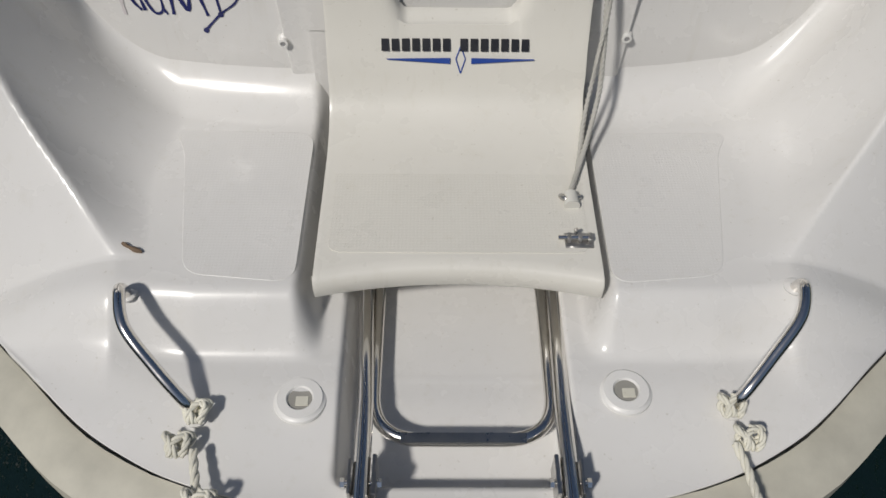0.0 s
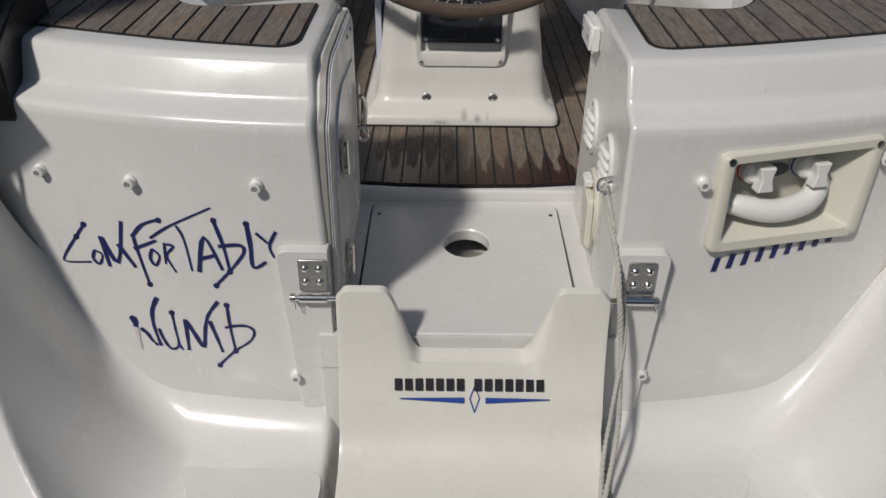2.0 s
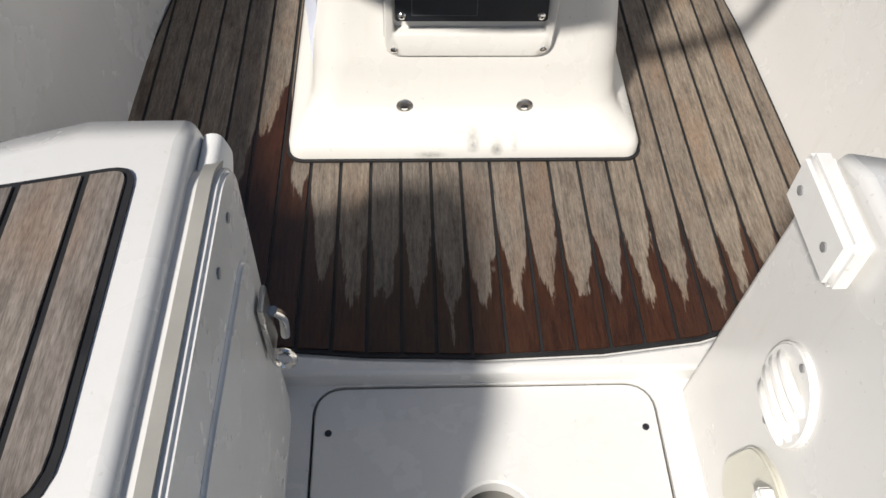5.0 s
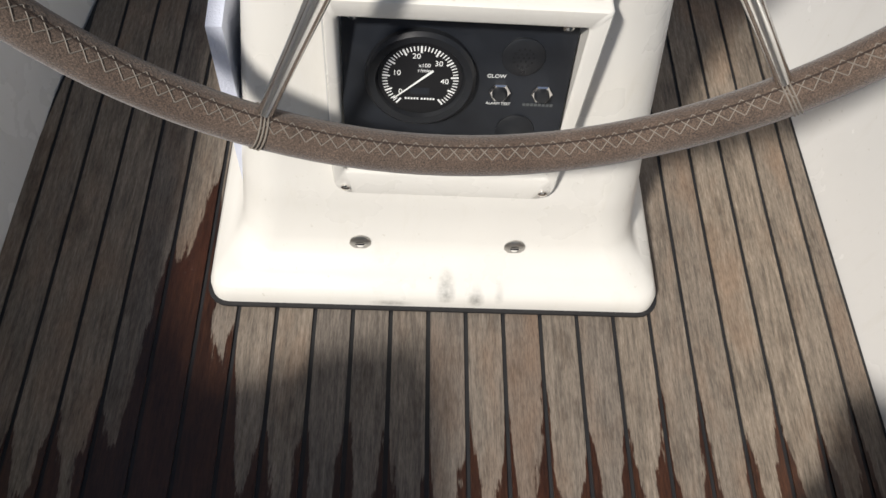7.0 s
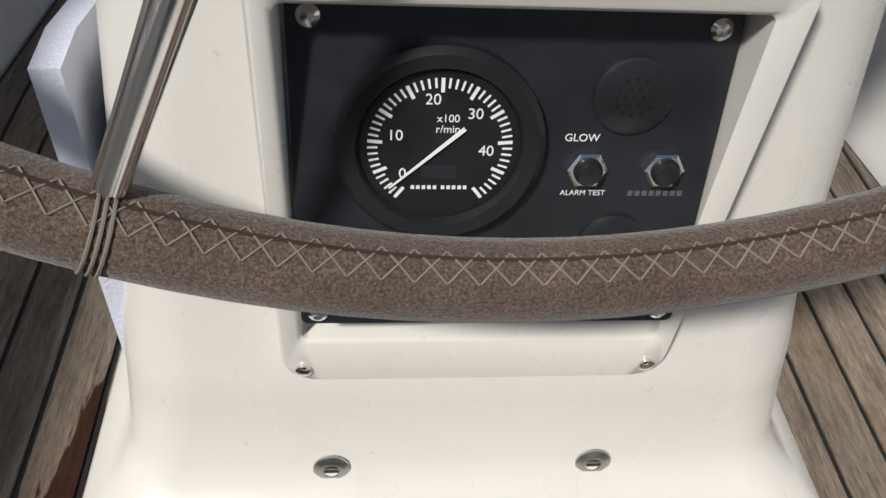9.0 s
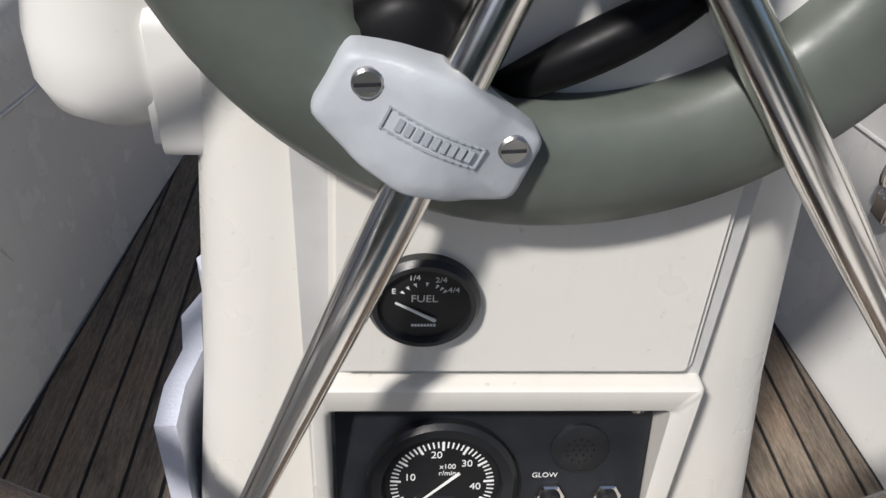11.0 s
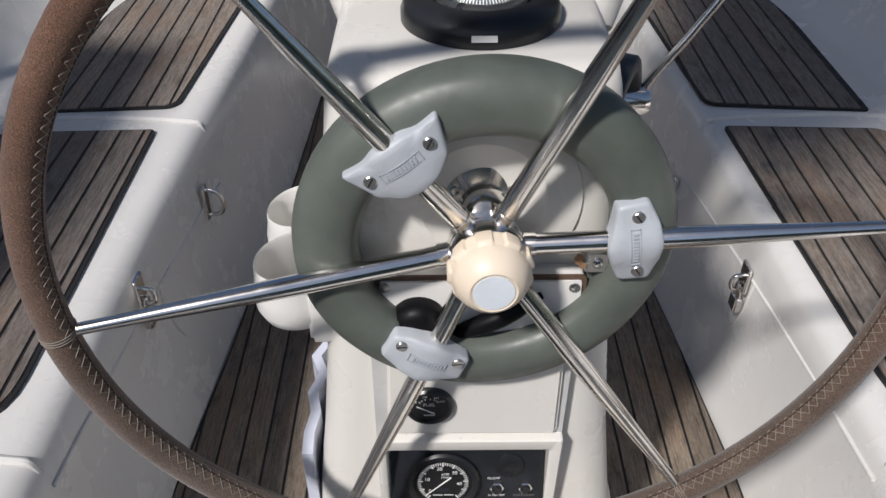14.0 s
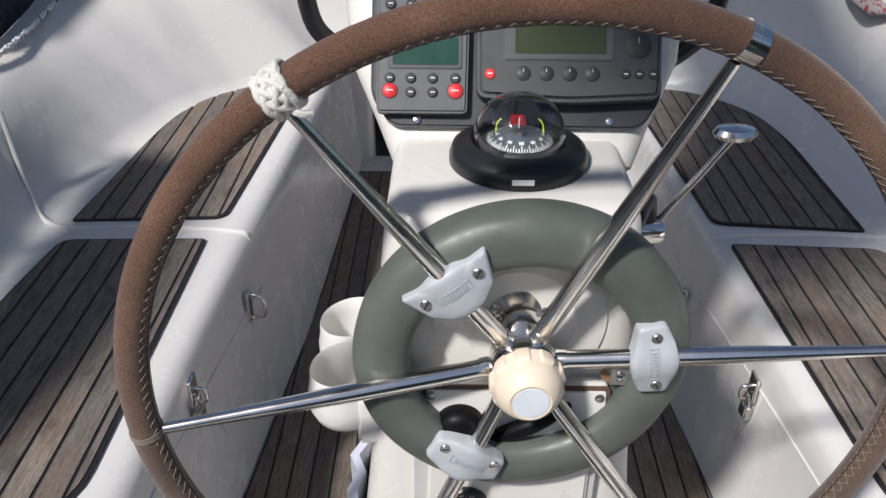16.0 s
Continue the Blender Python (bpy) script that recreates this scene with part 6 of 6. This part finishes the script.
for side in (-1, 1):
    r = thing("grab_handle", "polished stainless grab handle bolted to the stern platform", "grab handle", "stern grab handles")
    if side < 0:
        pts = [(-0.490, -1.262, -0.275), (-0.489, -1.268, -0.240), (-0.484, -1.290, -0.222), (-0.468, -1.340, -0.236), (-0.424, -1.385, -0.272), (-0.390, -1.414, -0.300), (-0.374, -1.424, -0.325), (-0.372, -1.425, -0.36)]
    else:
        pts = [(0.532, -1.250, -0.275), (0.532, -1.256, -0.240), (0.530, -1.275, -0.222), (0.516, -1.320, -0.236), (0.472, -1.368, -0.272), (0.438, -1.402, -0.300), (0.424, -1.412, -0.325), (0.422, -1.413, -0.36)]
    part("tube", tube(B(), smooth_path(pts, 8), 0.0092, 16), STEEL, r)
    ends = [Vector(pts[0]), Vector(pts[-1])]
    for e in ends:
        part("washer", lathe(B(), [(0.017, 0), (0.017, 0.003), (0.012, 0.005)], pose(e.x, e.y, scoop_height(e.x, e.y) - 0.001), 20), GEL, r)
    l = thing("mooring_line", "white three-strand rope knotted to the grab handle", "rope", "stern ropes")
    s = Vector(pts[-2])
    bm = B()
    knot(bm, s + Vector((0.006 * -side, -0.004, 0.004)), 0.0145, 0.0052, 3 + side)
    knot(bm, s + Vector((-side * -0.012 * 1, -0.052, -0.006)), 0.015, 0.0052, 7 + side)
    part("knots", bm, ROPE_WHITE, l, sharp=80)
    bm = B()
    if side < 0:
        laid_rope(bm, [s + Vector((0.012, -0.06, -0.006)), s + Vector((0.022, -0.105, -0.012)), s + Vector((0.036, -0.14, -0.012)), s + Vector((0.075, -0.175, -0.03)), s + Vector((0.12, -0.26, -0.20))], 0.0066)
        knot(bm, s + Vector((0.034, -0.138, -0.006)), 0.015, 0.0052, 12)
    else:
        laid_rope(bm, [s + Vector((-0.012, -0.06, -0.006)), s + Vector((0.000, -0.11, -0.014)), s + Vector((0.004, -0.18, -0.03)), s + Vector((0.006, -0.26, -0.20))], 0.0066)
    part("line", bm, ROPE_WHITE, l, sharp=80)

# drains
for x, y in ((-0.221, -1.398), (0.268, -1.384)):
    d = thing("deck_drain", "round white plastic drain fitting in the platform", "drain", "platform drains")
    z = scoop_height(x, y)
    part("flange", lathe(B(), [(0.040, -0.004), (0.039, 0.001), (0.035, 0.003), (0.034, 0.005), (0.0205, 0.0055), (0.0185, 0.0035), (0.0180, 0.0008)], pose(x, y, z), 36), PLASTIC, d)
    # no real hole here: the grey disc paints in the shade of the bore
    part("bore", lathe(B(), [(0.0001, 0.0005), (0.0179, 0.0005), (0.0179, 0.0022), (0.0001, 0.0018)], pose(x, y, z), 24), SHELL, d, "flat grey disc standing for the shaded drain bore")
    part("plug_web", soften_bm(box(B(), x - 0.006, x + 0.013, y - 0.012, y + 0.004, z + 0.0015, z + 0.0032), 0.0005), OLD_PLASTIC, d)

# ---- bathing ladder ----
ld = thing("bathing_ladder", "folded stainless bathing ladder stowed in its well", "ladder")
for s, x0, x1 in ((-1, -0.136, -0.122), (1, 0.178, 0.170)):
    part("stile", tube(B(), [(x0, -0.98, -0.350), (x0, -1.15, -0.350), (x1 * 0.9 + x0 * 0.1, -1.40, -0.342), (x1, -1.48, -0.336), (x1, -1.62, -0.330)], 0.0125, 18), STEEL, ld)
    bk = part("bracket", soften_bm(box(B(), x1 - s * 0.018 - 0.003, x1 - s * 0.018 + 0.003, -1.552, -1.492, -0.375, -0.325), 0.001), DULL_STEEL, ld)
    part("pivot_bolt", tube(B(), [(x1 - 0.028, -1.530, -0.338), (x1 + 0.028, -1.530, -0.338)], 0.004, 10), STEEL, bk)
    for e in (-0.026, 0.026):
        part("nut", tube(B(), [(x1 + e - 0.003, -1.530, -0.338), (x1 + e + 0.003, -1.530, -0.338)], 0.0075, 6), STEEL, bk)
    part("cheek", soften_bm(box(B(), x1 + s * 0.016 - 0.002, x1 + s * 0.016 + 0.002, -1.552, -1.50, -0.372, -0.322), 0.001), DULL_STEEL, ld)
hoop = round_corners([(-0.113, -0.95), (-0.113, -1.452), (0.158, -1.452), (0.158, -0.95)], [0, 0.075, 0.075, 0], 10)
part("hoop", tube(B(), [(x, y, -0.362) for x, y in hoop], 0.0105, 16), STEEL, ld)
bm = B()
loft(bm, [[(x, y, z) for x, y in ((-0.07, -1.462), (0.115, -1.462), (0.115, -1.446), (-0.07, -1.446))] for z in (-0.3525, -0.3505)])
part("tread", bm, DULL_STEEL, ld)
bm = B()
loft(bm, [[(x, y, z) for x, y in rounded(-0.150, 0.195, -1.60, -1.548, 0.02)] for z in (-0.42, -0.365, -0.352)])
part("bumper", soften_bm(bm, 0.006), PLASTIC, ld, "white rounded transom bumper")

# cord down the gangway wall to the gate
cd = thing("lanyard", "grey braided cord led from the gangway wall to the gate step", "cord")
bm = B()
laid_rope(bm, [(0.232, -0.702, 0.205), (0.236, -0.728, 0.165), (0.243, -0.80, 0.128), (0.249, -0.842, 0.06), (0.256, -0.852, 0.0), (0.262, -0.872, -0.095), (0.258, -0.91, -0.16), (0.234, -0.985, -0.208), (0.206, -1.065, -0.219), (0.199, -1.085, -0.219)], 0.0050, 220)
part("cord", bm, CORD, cd, sharp=80)
bm = B()
laid_rope(bm, [(0.233, -0.702, 0.20), (0.252, -0.80, 0.10), (0.262, -0.850, 0.0), (0.252, -0.88, -0.10), (0.236, -0.93, -0.188), (0.226, -0.985, -0.214), (0.212, -1.05, -0.220), (0.197, -1.09, -0.220)], 0.0044, 220)
part("cord_tail", bm, CORD, cd, sharp=80)
part("shackle", tube(B(), smooth_path([(0.184, -1.088, -0.221), (0.190, -1.098, -0.217), (0.202, -1.098, -0.216), (0.214, -1.092, -0.219)], 5), 0.005, 10), DULL_STEEL, cd)
part("whipping", tube(B(), [(0.200, -1.085, -0.219), (0.200, -1.112, -0.2205)], [0.011, 0.013], 12), ROPE, cd)
tw = B()
tube(tw, smooth_path([(-0.512, -1.177, scoop_height(-0.512, -1.177) + 0.003), (-0.497, -1.185, scoop_height(-0.497, -1.185) + 0.004), (-0.480, -1.190, scoop_height(-0.48, -1.19) + 0.003)], 5), [0.002, 0.003, 0.0035, 0.003, 0.0025, 0.003, 0.004, 0.0045, 0.004, 0.003, 0.002], 7)
tagged(finish("leaf_scrap", tw, plain("dead_leaf", (0.16, 0.11, 0.07), 0.9)), "scrap of dead brown leaf on the stern tread", "leaf")

# ---- seat front fittings ----
for x, y, z in ((-0.464, 0.70, 0.285), (0.452, 0.83, 0.215)):
    s = 1 if x < 0 else -1
    r = thing("harness_ring", "stainless harness ring on the seat front", "pad eye", "harness rings")
    part("plate", soften_bm(box(B(), x - 0.004, x + 0.004, y - 0.012, y + 0.012, z - 0.036, z + 0.036), 0.002), STEEL, r)
    part("ring", tube(B(), smooth_path([(x, y, z + 0.028), (x + s * 0.022, y - 0.002, z + 0.026), (x + s * 0.034, y - 0.004, z + 0.004), (x + s * 0.026, y - 0.002, z - 0.022), (x, y, z - 0.028)], 6), 0.0042, 10), STEEL, r)
for x, y, z in ((-0.479, 0.362, 0.335), (0.474, 0.456, 0.275)):
    s = 1 if x < 0 else -1
    r = thing("hasp", "chrome hasp with a small padlock on the locker front", "hasp", "locker hasps")
    part("plate", soften_bm(box(B(), x - 0.003 + s * 0.004, x + 0.003 + s * 0.004, y - 0.016, y + 0.016, z + 0.0, z + 0.052), 0.0015), STEEL, r)
    part("staple", tube(B(), smooth_path([(x + s * 0.003, y, z + 0.03), (x + s * 0.022, y, z + 0.026), (x + s * 0.022, y, z + 0.004), (x + s * 0.006, y, z + 0.0)], 5), 0.0038, 10), STEEL, r)
    lk = part("padlock", soften_bm(box(B(), x + s * 0.008 - 0.007, x + s * 0.008 + 0.007, y - 0.015, y + 0.015, z - 0.042, z - 0.012), 0.003), DULL_STEEL if x < 0 else STEEL, r)
    part("bow", tube(B(), smooth_path([(x + s * 0.008, y - 0.009, z - 0.014), (x + s * 0.010, y - 0.008, z + 0.006), (x + s * 0.012, y, z + 0.013), (x + s * 0.010, y + 0.008, z + 0.006), (x + s * 0.008, y + 0.009, z - 0.014)], 5), 0.0026, 8), STEEL, lk)
# locker lid lines in the seat fronts
def seat_face(y, z):
    foot = interp(y, [(-0.3, 0.486), (0.3, 0.474), (0.6, 0.450), (1.0, 0.41), (1.9, 0.37)]) + 0.006
    return foot + (front_x(y) - 0.004 - foot) * (z - 0.012) / 0.318


for side in (-1, 1):
    bm = B()
    tube(bm, smooth_path([(side * seat_face(y, z), y, z) for y, z in ((0.03, 0.343), (0.20, 0.327), (0.37, 0.308), (0.54, 0.289), (0.70, 0.275), (0.80, 0.262))], 6), 0.003, 8)
    tagged(finish("locker_line", bm, GEL), "moulded edge of the locker door in the seat front", "seam", "locker lines", "structure")
    bm = B()
    tube(bm, [(side * seat_face(y, z), y, z) for y, z in ((0.44, 0.30), (0.445, 0.24), (0.46, 0.19), (0.48, 0.15))], [0.003, 0.003, 0.002, 0.0008], 8)
    tagged(finish("locker_fold", bm, GEL), "moulded fold below the locker hasp", "seam", "locker folds", "structure")

# ---- winch clutch and canvas at the quarters ----
cg = thing("rope_clutch", "black rope clutch with a steel lever on the port quarter", "rope clutch")
bm = B()
prism(bm, round_corners([(-0.70, 0.30), (-0.70, 0.42), (-0.60, 0.47), (-0.50, 0.47), (-0.50, 0.36)], 0.01), -0.79, -0.712, "x")
part("body", soften_bm(bm, 0.004), BLACK, cg)
part("lever", soften_bm(prism(B(), rounded(-0.762, -0.742, -0.66, -0.54, 0.008), 0.478, 0.484), 0.001), DULL_STEEL, cg)
part("bolt", lathe(B(), [(0.012, 0), (0.012, 0.006), (0.006, 0.008), (0.0001, 0.008)], pose(-0.752, -0.645, 0.484), 20), STEEL, cg)
sh = thing("sheet_rope", "pale blue braided sheet hanging from the clutch", "rope")
part("line", laid_rope(B(), [(-0.752, -0.70, 0.36), (-0.770, -0.735, 0.27), (-0.80, -0.76, 0.20), (-0.83, -0.80, 0.12)], 0.006, 200), TOWEL, sh, sharp=80)
BLUE_FLECK = fleck_rope("blue_fleck_rope", (0.66, 0.67, 0.66), (0.03, 0.07, 0.16))
RED_FLECK = fleck_rope("red_fleck_rope", (0.50, 0.44, 0.42), (0.38, 0.05, 0.05))


def dodger(side):
    """Upright canvas laced between the deck edge and the guard wire, its after edge raked forward."""
    c = thing("weather_cloth", "navy canvas weather cloth with white edging along the guard rail", "canvas", "weather cloths")
    bx = 1.10 if side > 0 else -1.15
    rows = []
    for k in range(25):
        f = k / 24
        row = []
        for j in range(9):
            g = j / 8
            y = 1.10 + 0.42 * g + (1.35 - 0.42 * g) * f
            wave = 0.010 * math.sin(9 * f + 3 * g) * math.sin(math.pi * g)
            row.append((bx + side * (0.05 * g + wave), y, 0.628 + 0.60 * g + 0.10 * smoothstep(1.1, 2.0, y) * (1 - g)))
        rows.append(row)
    ob = part("cloth", loft(B(), rows, caps=False, closed=False), CLOTH, c, sharp=80)
    t = ob.modifiers.new("thickness", "SOLIDIFY")
    t.thickness = 0.003
    part("edging", tube(B(), rows[0], 0.006, 8), ROPE_WHITE, c, "white bound edge with lacing eyes", sharp=80)
    part("guard_wire", tube(B(), [(bx + side * 0.05, 0.2, 1.232), (bx + side * 0.05, 2.5, 1.232)], 0.004, 8), STEEL, c)
    part("stanchion", lathe(B(), [(0.020, 0.618), (0.020, 0.645), (0.0125, 0.65), (0.0125, 1.25), (0.0001, 1.255)], pose(bx + side * 0.055, 1.75, 0), 16), STEEL, c)
    r = thing("sheet_rope", "white braided rope with blue flecks lying along the coaming", "rope", "coaming ropes")
    if side > 0:
        pts = [(1.095, 1.02, 0.640), (1.088, 1.12, 0.668), (1.085, 1.25, 0.690), (1.085, 1.42, 0.720), (1.085, 1.62, 0.760), (1.088, 1.85, 0.83)]
    else:
        pts = [(-1.10, 0.80, 0.640), (-1.095, 1.05, 0.641), (-1.09, 1.25, 0.645), (-1.095, 1.45, 0.665), (-1.10, 1.65, 0.690), (-1.10, 1.9, 0.742)]
    part("line", laid_rope(B(), pts, 0.0085, 170), BLUE_FLECK, r, sharp=80)


dodger(-1)
dodger(1)
rt = thing("rope_tail", "red and white rope tail lying on the starboard coaming", "rope")
for k in range(3):
    q = 0.02 * k
    part("bight", laid_rope(B(), [(1.00 + q, 1.62, 0.690), (0.985 + q, 1.55, 0.694), (0.985 + q, 1.48, 0.690), (1.0 + q, 1.455, 0.682), (1.012 + q, 1.49, 0.680), (1.01 + q, 1.58, 0.684)], 0.0095, 160), RED_FLECK, rt, sharp=80)

# ---- unseen rig overhead and port rail cloth, added to shade the cockpit ----
ms = thing("mast", "unseen aluminium mast added to hold up the shading spar", "mast")
part("tube", lathe(B(), [(0.07, 1.05), (0.07, 8.0)], pose(0, 3.3, 0), 20), DULL_STEEL, ms)
part("foot", soften_bm(box(B(), -0.11, 0.11, 3.19, 3.41, 1.048, 1.08), 0.01), DULL_STEEL, ms)
bo = part("shade_boom", tube(B(), [(-0.60, -0.98, 2.42), (0.0, 3.26, 2.42)], 0.055, 16), DULL_STEEL, ms)
rings = []
for k in range(13):
    t = k / 12
    x, y = -0.60 + 0.58 * t, -0.93 + 4.08 * t
    rings.append([(x + (0.31 - 0.09 * t + 0.02 * math.sin(k * 1.9)) * math.cos(a), y, 2.76 + 0.08 * t + 0.34 * math.sin(a)) for a in [2 * math.pi * j / 20 for j in range(20)]])
part("shade_cover", loft(B(), rings), CLOTH, bo, "unseen navy roll added to shade the starboard seat", 80)
# unseen cloth with posts, shaped to keep sun off the port bench
w = thing("weather_cloth", "unseen navy cloth added on the port rail to shade the bench", "canvas")
bm = B()
def rail_x(y):
    return -1.20 + 0.24 * smoothstep(-0.40, -0.98, y)


loft(bm, [[(rail_x(y) + 0.012 * math.sin(k * 1.7), y, z) for y, z in ((-0.95 + (1.70 - 0.42 * g) * k / 20, low + (1.12 + 0.33 * smoothstep(5, 10, k) - low) * g) for g, low in ((g, 0.76 + 0.19 * smoothstep(2, 8, k)) for g in (0.0, 0.35, 0.7, 1.0)))] for k in range(21)], caps=False, closed=False)
ob = part("cloth", bm, CLOTH, w, sharp=80)
s = ob.modifiers.new("thickness", "SOLIDIFY")
s.thickness = 0.003
part("top_wire", tube(B(), [(rail_x(-0.95 + 1.28 * k / 20), -0.95 + 1.28 * k / 20, 1.122 + 0.33 * smoothstep(5, 10, k)) for k in range(21)], 0.005, 8), STEEL, w)
for y in (-0.42, 0.30):
    part("stanchion", lathe(B(), [(0.022, 0.60), (0.022, 0.64), (0.0125, 0.645), (0.0125, 1.46), (0.0001, 1.465)], pose(rail_x(y) - 0.016, y, 0), 16), STEEL, w)
